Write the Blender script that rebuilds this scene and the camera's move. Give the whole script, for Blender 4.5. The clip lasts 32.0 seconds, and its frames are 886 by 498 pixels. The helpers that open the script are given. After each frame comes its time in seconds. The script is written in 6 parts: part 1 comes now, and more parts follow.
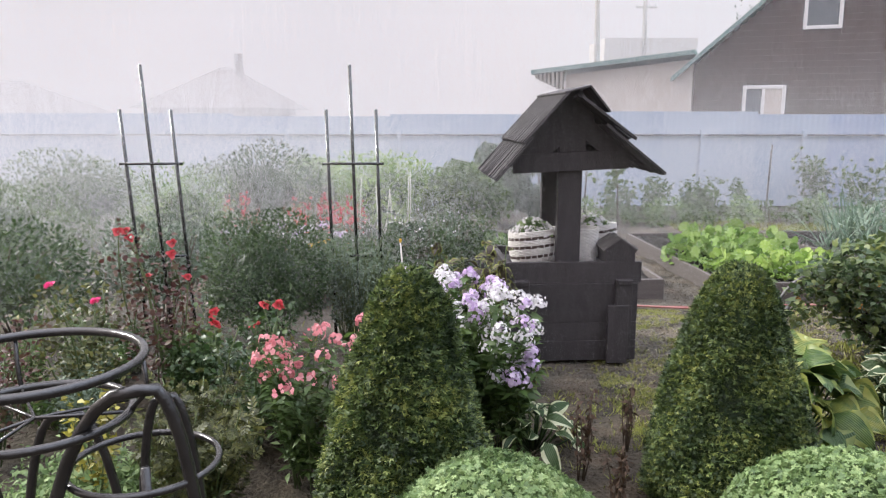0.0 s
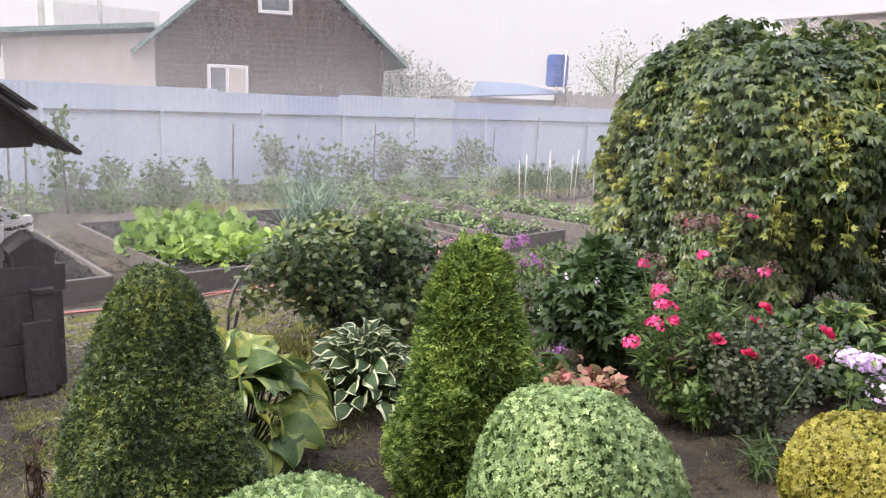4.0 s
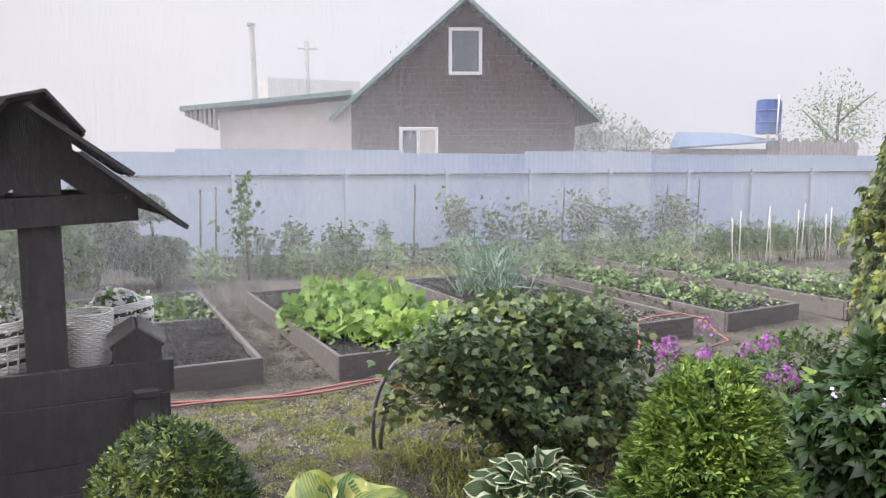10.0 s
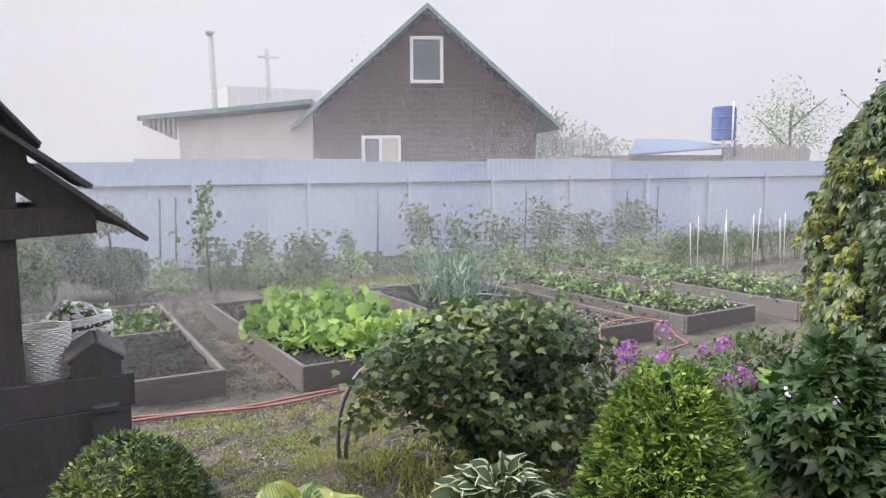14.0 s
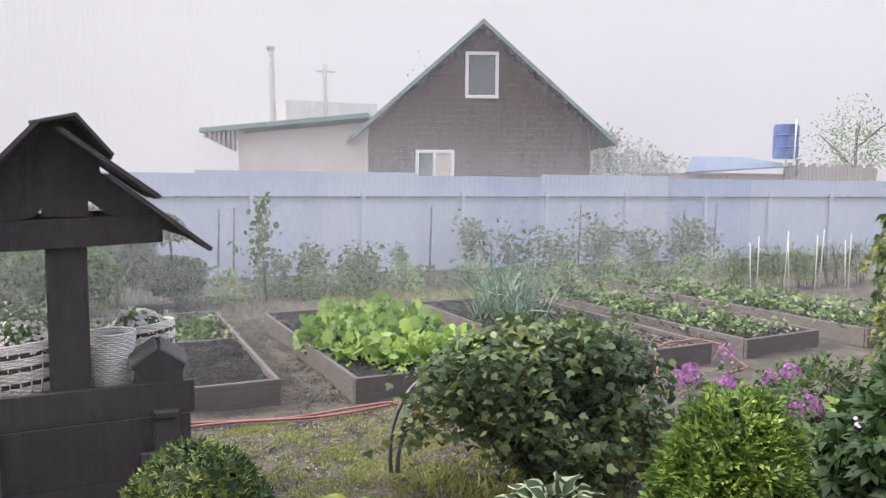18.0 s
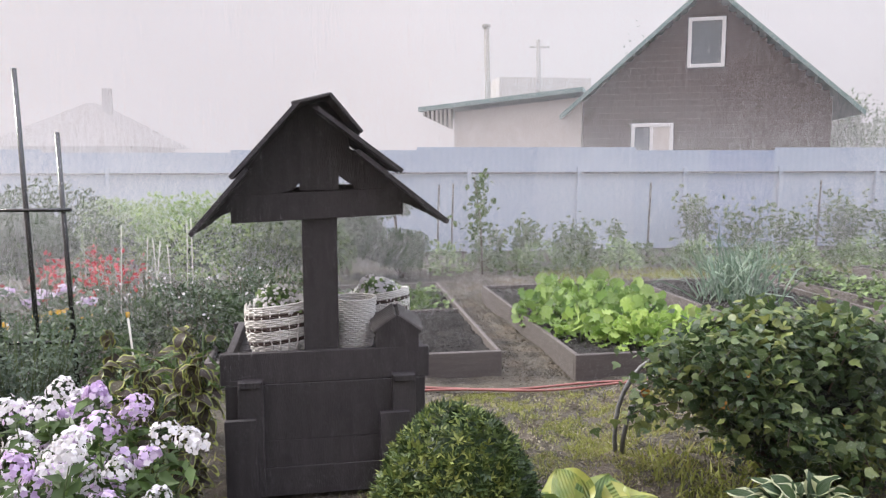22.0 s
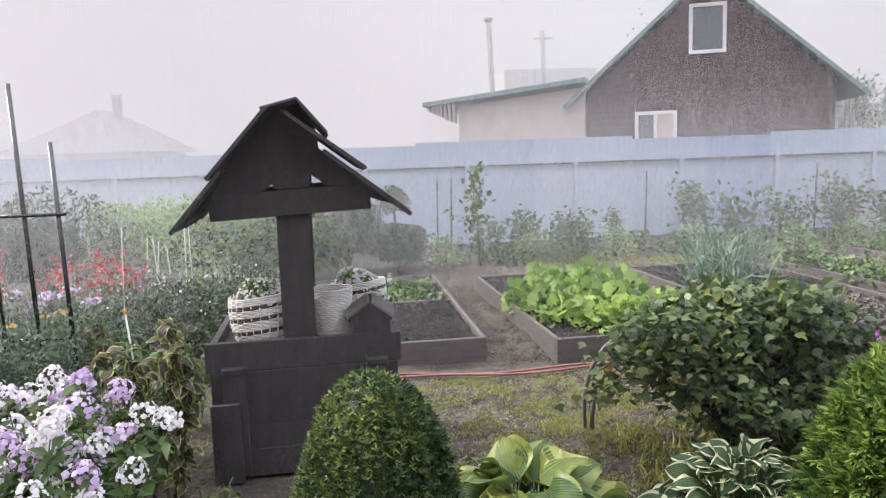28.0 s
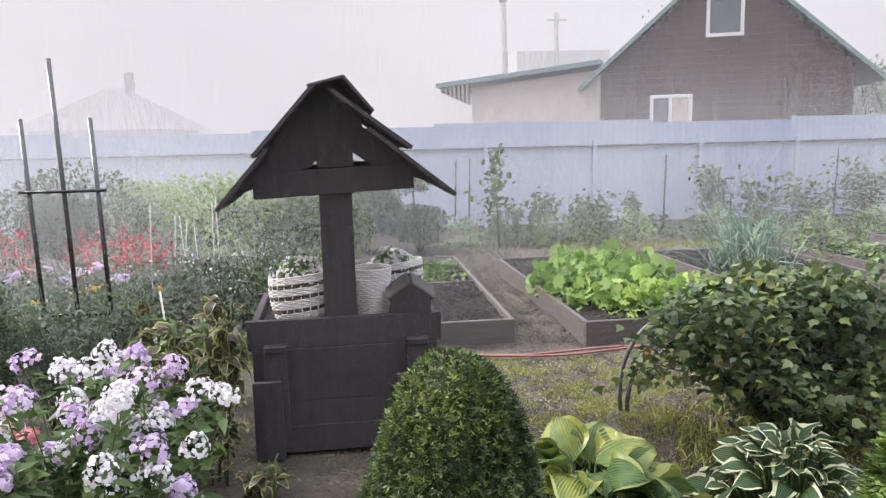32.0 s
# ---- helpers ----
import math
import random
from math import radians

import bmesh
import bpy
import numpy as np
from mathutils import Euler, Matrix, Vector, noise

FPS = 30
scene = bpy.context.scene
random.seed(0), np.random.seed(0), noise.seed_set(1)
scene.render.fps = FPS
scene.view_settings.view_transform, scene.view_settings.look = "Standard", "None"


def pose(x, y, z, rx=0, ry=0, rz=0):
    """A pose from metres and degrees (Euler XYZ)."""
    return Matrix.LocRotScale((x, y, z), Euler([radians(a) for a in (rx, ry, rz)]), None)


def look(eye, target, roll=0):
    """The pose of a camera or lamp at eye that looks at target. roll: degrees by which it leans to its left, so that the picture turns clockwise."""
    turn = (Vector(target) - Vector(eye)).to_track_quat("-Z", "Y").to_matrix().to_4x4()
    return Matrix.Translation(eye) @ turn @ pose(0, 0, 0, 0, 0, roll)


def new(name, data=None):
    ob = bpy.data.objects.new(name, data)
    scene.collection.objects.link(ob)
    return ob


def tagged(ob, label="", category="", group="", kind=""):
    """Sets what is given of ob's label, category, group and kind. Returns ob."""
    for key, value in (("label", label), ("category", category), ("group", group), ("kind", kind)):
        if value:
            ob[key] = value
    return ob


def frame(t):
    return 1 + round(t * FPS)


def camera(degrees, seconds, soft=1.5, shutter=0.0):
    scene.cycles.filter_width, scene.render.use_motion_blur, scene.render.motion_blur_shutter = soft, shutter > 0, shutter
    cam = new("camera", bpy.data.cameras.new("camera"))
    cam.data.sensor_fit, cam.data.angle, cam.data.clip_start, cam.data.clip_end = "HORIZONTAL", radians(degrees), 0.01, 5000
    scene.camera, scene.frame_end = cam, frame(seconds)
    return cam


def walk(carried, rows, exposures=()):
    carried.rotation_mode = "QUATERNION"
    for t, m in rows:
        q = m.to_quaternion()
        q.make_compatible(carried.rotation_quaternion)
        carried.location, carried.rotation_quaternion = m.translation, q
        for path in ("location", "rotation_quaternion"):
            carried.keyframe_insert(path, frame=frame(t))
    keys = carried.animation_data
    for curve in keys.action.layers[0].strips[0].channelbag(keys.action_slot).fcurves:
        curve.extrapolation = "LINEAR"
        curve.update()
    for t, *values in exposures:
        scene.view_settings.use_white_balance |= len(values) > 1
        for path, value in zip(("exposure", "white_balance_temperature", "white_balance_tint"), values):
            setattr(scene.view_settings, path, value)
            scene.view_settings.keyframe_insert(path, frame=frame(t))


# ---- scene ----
cam = camera(61.4, 32.0, soft=1.2)
METRES, EYE, TILT, LEAN, TURN = 3.28, 1.65, 0.0, 0.0, 0.0
START_X, START_Y = -0.097, -0.123
ROWS = [
    (0.0, 0.0, 0.0, 0.0, 0.01, -10.04, -0.03),
    (0.5, 0.004, 0.0335, 0.0037, -9.84, -10.43, -0.8),
    (1.0, 0.0162, 0.0548, -0.002, -17.33, -10.78, -1.45),
    (1.5, 0.0479, 0.0787, 0.0005, -18.43, -10.65, -1.86),
    (2.0, 0.0792, 0.0976, -0.0026, -18.75, -10.36, -2.5),
    (2.5, 0.095, 0.1164, -0.0067, -22.93, -10.32, -2.96),
    (3.0, 0.1104, 0.1443, -0.0063, -29.81, -10.48, -2.76),
    (3.5, 0.125, 0.1615, -0.0134, -36.09, -10.89, -2.34),
    (4.0, 0.1479, 0.1762, -0.0143, -38.13, -10.84, -2.17),
    (4.5, 0.192, 0.1863, -0.0112, -39.19, -10.36, -2.13),
    (6.5, 0.2599, 0.2935, -0.0201, -39.04, -9.32, -2.29),
    (7.0, 0.2923, 0.3067, -0.0147, -35.98, -8.87, -2.12),
    (7.5, 0.3137, 0.3184, -0.0219, -36.42, -8.7, -2.1),
    (8.0, 0.3152, 0.353, -0.019, -37.61, -8.45, -1.99),
    (8.5, 0.3124, 0.3887, -0.0211, -36.62, -8.06, -1.63),
    (9.0, 0.3335, 0.4177, -0.022, -31.9, -7.49, -1.16),
    (9.5, 0.3541, 0.4416, -0.0179, -26.36, -6.96, -0.6),
    (10.0, 0.3493, 0.4475, -0.023, -23.58, -6.77, -0.07),
    (10.5, 0.3465, 0.4489, -0.0206, -24.07, -6.66, 0.03),
    (11.0, 0.3455, 0.4476, -0.0203, -26.05, -6.44, -0.21),
    (11.5, 0.3501, 0.4431, -0.0196, -27.75, -6.23, -0.4),
    (12.0, 0.3477, 0.4422, -0.0186, -28.6, -6.03, -0.45),
    (12.5, 0.3474, 0.442, -0.0193, -28.6, -5.98, -0.26),
    (13.0, 0.345, 0.4425, -0.0201, -28.04, -6.05, 0.06),
    (13.5, 0.3469, 0.442, -0.0215, -27.3, -6.17, 0.31),
    (14.0, 0.3478, 0.44, -0.0212, -26.41, -6.19, 0.37),
    (14.5, 0.3441, 0.4415, -0.0213, -25.31, -6.07, 0.24),
    (16.5, 0.3419, 0.4452, -0.0186, -23.58, -4.85, -0.59),
    (17.0, 0.3443, 0.4442, -0.0184, -24.3, -4.76, -0.58),
    (17.5, 0.3462, 0.4438, -0.0193, -24.23, -4.84, -0.56),
    (18.0, 0.3401, 0.4461, -0.0195, -22.43, -5.1, -0.49),
    (18.5, 0.3312, 0.4508, -0.0212, -18.87, -5.46, -0.36),
    (19.0, 0.3208, 0.4533, -0.0214, -14.19, -5.85, -0.14),
    (19.5, 0.3085, 0.4561, -0.0217, -9.53, -6.24, 0.19),
    (20.0, 0.3035, 0.4593, -0.0226, -6.14, -6.52, 0.59),
    (20.5, 0.3, 0.4587, -0.0241, -3.82, -6.73, 1.0),
    (21.0, 0.3034, 0.4589, -0.0215, -3.33, -6.86, 1.05),
    (21.5, 0.3049, 0.4601, -0.023, -4.38, -6.93, 0.7),
    (22.0, 0.3106, 0.4611, -0.0238, -6.55, -6.95, 0.05),
    (22.5, 0.3181, 0.4618, -0.0234, -9.76, -6.9, -0.62),
    (23.0, 0.3309, 0.4572, -0.0222, -13.49, -6.86, -0.93),
    (23.5, 0.3471, 0.448, -0.0221, -16.56, -6.79, -0.59),
    (24.0, 0.3653, 0.4383, -0.027, -18.35, -6.75, 0.08),
    (24.5, 0.3698, 0.4347, -0.0278, -18.78, -6.73, 0.69),
    (25.0, 0.3648, 0.4351, -0.0259, -17.6, -6.79, 0.94),
    (25.5, 0.3486, 0.4236, -0.0253, -15.27, -7.06, 0.7),
    (26.0, 0.3239, 0.4034, -0.026, -12.52, -7.53, 0.37),
    (26.5, 0.318, 0.3933, -0.0252, -9.93, -8.05, 0.38),
    (28.5, 0.3859, 0.3852, -0.0226, -5.31, -7.09, 2.18),
    (29.0, 0.3807, 0.3867, -0.0213, -5.99, -6.99, 1.86),
    (29.5, 0.3667, 0.3874, -0.0189, -7.35, -7.19, 1.55),
    (30.0, 0.3476, 0.3886, -0.0195, -9.34, -7.61, 1.38),
    (30.5, 0.3343, 0.3865, -0.022, -10.99, -8.06, 1.37),
    (31.0, 0.3362, 0.3874, -0.0227, -11.45, -8.44, 1.32),
    (31.5, 0.3355, 0.3892, -0.0237, -9.85, -8.66, 1.25),
    (32.0, 0.3215, 0.3919, -0.0241, -5.02, -8.72, 1.27),
]
walk(cam, [(t, pose(START_X, START_Y, EYE, TILT, LEAN, TURN) @ pose(METRES * x, METRES * y, METRES * z, 90 + pitch, roll, yaw)) for t, x, y, z, yaw, pitch, roll in ROWS],
     exposures=[(0.0, 0.14, 6250, 6), (2.0, 0.22, 6100, 5), (4.0, 0.34, 6450, 9), (7.0, 0.34, 6500, 9), (9.0, 0.29, 6250, 6), (11.0, 0.14, 6150, 5), (16.0, 0.14, 6150, 5), (21.0, 0.1, 6350, 7), (27.0, 0.11, 6250, 6), (32.0, 0.18, 6250, 6)])

import itertools

# ---- world, sun, mist ----
SUN_AZ, SUN_EL = radians(-66), radians(30)
world = bpy.data.worlds.new("foggy_morning")
scene.world = world
world.use_nodes = True
wn = world.node_tree.nodes
wl = world.node_tree.links
wbg = wn["Background"]
sky = wn.new("ShaderNodeTexSky")
sky.sky_type = "NISHITA"
sky.sun_disc = False
sky.sun_elevation, sky.sun_rotation = SUN_EL, SUN_AZ
sky.air_density, sky.dust_density = 1.0, 6.0
skygain = wn.new("ShaderNodeVectorMath")
skygain.operation = "SCALE"
skygain.inputs["Scale"].default_value = 0.10
wl.new(sky.outputs[0], skygain.inputs[0])
wtc = wn.new("ShaderNodeTexCoord")
wsep = wn.new("ShaderNodeSeparateXYZ")
wl.new(wtc.outputs["Generated"], wsep.inputs[0])
fogramp = wn.new("ShaderNodeValToRGB")  # fog: pale at the horizon, brighter overhead
fe = fogramp.color_ramp.elements
fe[0].position, fe[0].color = 0.0, (0.79, 0.755, 0.785, 1)
fe[1].position, fe[1].color = 1.0, (4.0, 4.3, 5.1, 1)
fm = fe.new(0.36)
fm.color = (0.90, 0.885, 0.95, 1)
wl.new(wsep.outputs[2], fogramp.inputs[0])
sidemap = wn.new("ShaderNodeMapRange")  # the fog is warmer on the sun's side
sidemap.inputs[1].default_value, sidemap.inputs[2].default_value = -0.6, 0.8
wl.new(wsep.outputs[0], sidemap.inputs[0])
siderange = wn.new("ShaderNodeValToRGB")
siderange.color_ramp.elements[0].color, siderange.color_ramp.elements[1].color = (1.085, 0.89, 0.785, 1), (0.985, 0.97, 1.0, 1)
wl.new(sidemap.outputs[0], siderange.inputs[0])
sidetint = wn.new("ShaderNodeVectorMath")
sidetint.operation = "MULTIPLY"
wl.new(fogramp.outputs[0], sidetint.inputs[0])
wl.new(siderange.outputs[0], sidetint.inputs[1])
fogmix = wn.new("ShaderNodeMix")
fogmix.data_type = "RGBA"
fogmix.inputs[0].default_value = 0.88
wl.new(skygain.outputs[0], fogmix.inputs[6])
wl.new(sidetint.outputs[0], fogmix.inputs[7])
wl.new(fogmix.outputs[2], wbg.inputs[0])
wbg.inputs[1].default_value = 1.0
sun = new("sun", bpy.data.lights.new("sun", "SUN"))
sun.data.energy, sun.data.angle, sun.data.color = 5.6, radians(7), (1.0, 0.95, 0.89)
sun.matrix_world = look((0, 0, 0), (-math.sin(SUN_AZ) * math.cos(SUN_EL), -math.cos(SUN_AZ) * math.cos(SUN_EL), -math.sin(SUN_EL)))

# ---- materials ----
def material(name, c1, c2, rough=0.8, scale=6.0, bump=0.3, bscale=60.0, metal=0.0, stretch=(1, 1, 1), c3=None, random_amount=0.0, spec=0.5):
    m = bpy.data.materials.new(name)
    m.use_nodes = True
    n, l = m.node_tree.nodes, m.node_tree.links
    b = n["Principled BSDF"]
    tc = n.new("ShaderNodeTexCoord")
    mp = n.new("ShaderNodeMapping")
    mp.inputs["Scale"].default_value = stretch
    l.new(tc.outputs["Object"], mp.inputs[0])
    n1 = n.new("ShaderNodeTexNoise")
    n1.inputs["Scale"].default_value, n1.inputs["Detail"].default_value, n1.inputs["Roughness"].default_value = scale, 8, 0.62
    n2 = n.new("ShaderNodeTexNoise")
    n2.inputs["Scale"].default_value, n2.inputs["Detail"].default_value = bscale, 6
    l.new(mp.outputs[0], n1.inputs[0])
    l.new(mp.outputs[0], n2.inputs[0])
    r = n.new("ShaderNodeValToRGB")
    r.color_ramp.elements[0].position, r.color_ramp.elements[1].position = 0.32, 0.68
    r.color_ramp.elements[0].color, r.color_ramp.elements[1].color = (*c1, 1), (*c2, 1)
    if c3:
        e = r.color_ramp.elements.new(0.5)
        e.color = (*c3, 1)
    l.new(n1.outputs[0], r.inputs[0])
    h = n.new("ShaderNodeHueSaturation")
    l.new(r.outputs[0], h.inputs["Color"])
    ma = n.new("ShaderNodeMath")
    ma.operation = "MULTIPLY_ADD"
    ma.inputs[1].default_value, ma.inputs[2].default_value = 0.5, 0.75
    l.new(n2.outputs[0], ma.inputs[0])
    if random_amount:
        oi = n.new("ShaderNodeObjectInfo")
        mb = n.new("ShaderNodeMath")
        mb.operation = "MULTIPLY_ADD"
        mb.inputs[1].default_value, mb.inputs[2].default_value = random_amount, -random_amount / 2
        l.new(oi.outputs["Random"], mb.inputs[0])
        mc = n.new("ShaderNodeMath")
        l.new(ma.outputs[0], mc.inputs[0])
        l.new(mb.outputs[0], mc.inputs[1])
        ma = mc
    l.new(ma.outputs[0], h.inputs["Value"])
    l.new(h.outputs[0], b.inputs["Base Color"])
    b.inputs["Roughness"].default_value, b.inputs["Metallic"].default_value = rough, metal
    b.inputs["Specular IOR Level"].default_value = spec
    bp = n.new("ShaderNodeBump")
    bp.inputs["Strength"].default_value, bp.inputs["Distance"].default_value = bump, 0.01
    l.new(n2.outputs[0], bp.inputs["Height"])
    l.new(bp.outputs[0], b.inputs["Normal"])
    return m


def leaf_material(name, colours, rough=0.5, trans=0.35, scale=3.0, spec=0.4, gain=1.0, veins=0.0):
    """Leaves whose colour differs from leaf to leaf, and which let light through."""
    m = bpy.data.materials.new(name)
    m.use_nodes = True
    n, l = m.node_tree.nodes, m.node_tree.links
    b = n["Principled BSDF"]
    g = n.new("ShaderNodeNewGeometry")
    tc = n.new("ShaderNodeTexCoord")
    n1 = n.new("ShaderNodeTexNoise")
    n1.inputs["Scale"].default_value, n1.inputs["Detail"].default_value = scale, 4
    l.new(tc.outputs["Object"], n1.inputs[0])
    mix = n.new("ShaderNodeMath")
    mix.operation = "MULTIPLY_ADD"
    mix.inputs[1].default_value = 0.55
    oi = n.new("ShaderNodeObjectInfo")
    rnd = n.new("ShaderNodeMath")
    l.new(g.outputs["Random Per Island"], rnd.inputs[0])
    l.new(oi.outputs["Random"], rnd.inputs[1])
    fr = n.new("ShaderNodeMath")
    fr.operation = "FRACT"
    l.new(rnd.outputs[0], fr.inputs[0])
    l.new(fr.outputs[0], mix.inputs[0])
    sc = n.new("ShaderNodeMath")
    sc.operation = "MULTIPLY_ADD"
    sc.inputs[1].default_value, sc.inputs[2].default_value = 1.1, -0.32
    l.new(n1.outputs[0], sc.inputs[0])
    l.new(sc.outputs[0], mix.inputs[2])
    r = n.new("ShaderNodeValToRGB")
    els = r.color_ramp.elements
    els[0].position, els[1].position = 0.1, 0.9
    els[0].color, els[1].color = (*[c * gain for c in colours[0]], 1), (*[c * gain for c in colours[-1]], 1)
    for i, c in enumerate(colours[1:-1]):
        e = els.new(0.1 + 0.8 * (i + 1) / (len(colours) - 1))
        e.color = (*[q * gain for q in c], 1)
    l.new(mix.outputs[0], r.inputs[0])
    l.new(r.outputs[0], b.inputs["Base Color"])
    b.inputs["Roughness"].default_value = rough
    b.inputs["Specular IOR Level"].default_value = spec
    if veins:
        wv = n.new("ShaderNodeTexWave")
        wv.bands_direction = "X"
        wv.inputs["Scale"].default_value, wv.inputs["Distortion"].default_value = veins, 1.2
        l.new(tc.outputs["Object"], wv.inputs[0])
        vb = n.new("ShaderNodeBump")
        vb.inputs["Strength"].default_value, vb.inputs["Distance"].default_value = 0.6, 0.006
        l.new(wv.outputs[0], vb.inputs["Height"])
        l.new(vb.outputs[0], b.inputs["Normal"])
        vm = n.new("ShaderNodeMix")
        vm.data_type, vm.blend_type = "RGBA", "MULTIPLY"
        vm.inputs[0].default_value = 0.14
        l.new(r.outputs[0], vm.inputs[6])
        l.new(wv.outputs[0], vm.inputs[7])
        l.new(vm.outputs[2], b.inputs["Base Color"])
    if trans:
        t = n.new("ShaderNodeBsdfTranslucent")
        l.new(r.outputs[0], t.inputs[0])
        ms = n.new("ShaderNodeMixShader")
        ms.inputs[0].default_value = trans
        l.new(b.outputs[0], ms.inputs[1])
        l.new(t.outputs[0], ms.inputs[2])
        l.new(ms.outputs[0], n["Material Output"].inputs[0])
    return m


M_SOIL = material("soil_and_moss", (0.02, 0.015, 0.010), (0.074, 0.054, 0.034), 0.95, 3.4, 1.0, 34, c3=(0.042, 0.033, 0.02))
nd, lk = M_SOIL.node_tree.nodes, M_SOIL.node_tree.links
gtc, gsep = nd.new("ShaderNodeTexCoord"), nd.new("ShaderNodeSeparateXYZ")
lk.new(gtc.outputs["Object"], gsep.inputs[0])
gns = nd.new("ShaderNodeTexNoise")
gns.inputs["Scale"].default_value = 1.7
gad = nd.new("ShaderNodeMath")
gad.operation = "MULTIPLY_ADD"
gad.inputs[1].default_value = 1.6
lk.new(gns.outputs[0], gad.inputs[0])
lk.new(gsep.outputs[1], gad.inputs[2])
gmr = nd.new("ShaderNodeMapRange")
gmr.inputs[1].default_value, gmr.inputs[2].default_value = 4.6, 5.6
lk.new(gad.outputs[0], gmr.inputs[0])
gdry = nd.new("ShaderNodeVectorMath")
gdry.operation = "MULTIPLY_ADD"
gdry.inputs[1].default_value, gdry.inputs[2].default_value = (1.45, 1.5, 1.6), (0.016, 0.0175, 0.018)
gmx = nd.new("ShaderNodeMix")
gmx.data_type = "RGBA"
old = nd["Principled BSDF"].inputs["Base Color"].links[0].from_socket
lk.new(old, gdry.inputs[0])
lk.new(gmr.outputs[0], gmx.inputs[0])
lk.new(old, gmx.inputs[6])
lk.new(gdry.outputs[0], gmx.inputs[7])
lk.new(gmx.outputs[2], nd["Principled BSDF"].inputs["Base Color"])
M_SOIL.node_tree.nodes["Bump"].inputs["Distance"].default_value = 0.035
M_RAIL = material("dull_grey_rail", (0.06, 0.063, 0.07), (0.10, 0.105, 0.115), 0.6, 6, 0.1, 30)
M_BEDSOIL = material("bed_soil", (0.004, 0.0035, 0.003), (0.03, 0.026, 0.022), 0.95, 16, 1.0, 45)
M_BEDSOIL.node_tree.nodes["Bump"].inputs["Distance"].default_value = 0.035
M_CRUMB = material("bed_crumb", (0.006, 0.0055, 0.005), (0.04, 0.036, 0.033), 0.95, 14, 1.0, 45)
M_BOARD = material("weathered_brown_board", (0.078, 0.067, 0.064), (0.125, 0.109, 0.103), 0.75, 4, 0.3, 40, stretch=(0.6, 6, 6), random_amount=0.2)
M_FENCE = material("pale_blue_grey_sheet", (0.345, 0.415, 0.525), (0.385, 0.455, 0.565), 0.55, 0.7, 0.05, 30)
M_FENCE2 = material("blue_sheet", (0.28, 0.345, 0.49), (0.32, 0.39, 0.545), 0.55, 0.7, 0.05, 30)
M_FENCE3 = material("white_grey_sheet", (0.39, 0.45, 0.545), (0.44, 0.505, 0.60), 0.55, 0.7, 0.05, 30)
M_DARK = material("dark_stained_wood", (0.023, 0.02, 0.022), (0.042, 0.036, 0.039), 0.6, 5, 0.5, 45, stretch=(5, 5, 0.8), random_amount=0.25)
M_TILE = material("dark_grey_tile", (0.06, 0.055, 0.052), (0.11, 0.10, 0.094), 0.75, 9, 0.3, 60)
M_IRON = material("black_iron", (0.008, 0.008, 0.009), (0.02, 0.019, 0.018), 0.24, 20, 0.15, 90, spec=0.7)
M_WICKER = material("white_wicker", (0.62, 0.60, 0.58), (0.75, 0.73, 0.70), 0.7, 12, 0.3, 80)
M_WICKD = material("dark_wicker", (0.05, 0.035, 0.03), (0.09, 0.06, 0.05), 0.7, 12, 0.3, 80)
M_HOUSE = material("brown_plank", (0.050, 0.029, 0.023), (0.064, 0.037, 0.029), 0.75, 2, 0.08, 14, stretch=(0.4, 1, 5), random_amount=0.07)
M_PALE = material("cream_render_wall", (0.5, 0.46, 0.42), (0.6, 0.56, 0.52), 0.85, 1.5, 0.2, 30)
M_ROOFG = material("green_metal_edge", (0.17, 0.25, 0.24), (0.22, 0.31, 0.295), 0.5, 2, 0.1, 20)
M_ROOFB = material("blue_metal_roof", (0.09, 0.135, 0.21), (0.14, 0.19, 0.28), 0.5, 2, 0.1, 20)
M_BLUE = material("blue_plastic", (0.045, 0.09, 0.28), (0.07, 0.13, 0.35), 0.4, 3, 0.05, 20)
M_WHITE = material("white_frame", (0.72, 0.72, 0.72), (0.8, 0.8, 0.8), 0.5, 3, 0.05, 20)
M_GREYW = material("grey_weathered_wood", (0.25, 0.23, 0.2), (0.36, 0.33, 0.3), 0.8, 4, 0.3, 40, stretch=(5, 5, 0.6), random_amount=0.25)
M_HOSE = material("orange_red_hose", (0.22, 0.08, 0.07), (0.30, 0.12, 0.10), 0.45, 8, 0.05, 40)
M_STAKE = material("dark_stake", (0.035, 0.03, 0.028), (0.07, 0.06, 0.055), 0.7, 8, 0.3, 50)
M_WSTAKE = material("pale_stake", (0.5, 0.48, 0.43), (0.62, 0.6, 0.55), 0.7, 8, 0.3, 50)
M_STEM = material("green_stem", (0.05, 0.08, 0.025), (0.09, 0.12, 0.04), 0.7, 10, 0.2, 50)
M_TWIG = material("brown_twig", (0.06, 0.042, 0.03), (0.11, 0.08, 0.06), 0.8, 10, 0.4, 50)
M_GLASS = bpy.data.materials.new("window_glass")
M_GLASS.use_nodes = True
gb = M_GLASS.node_tree.nodes["Principled BSDF"]
gb.inputs["Base Color"].default_value, gb.inputs["Roughness"].default_value = (0.10, 0.12, 0.14, 1), 0.08

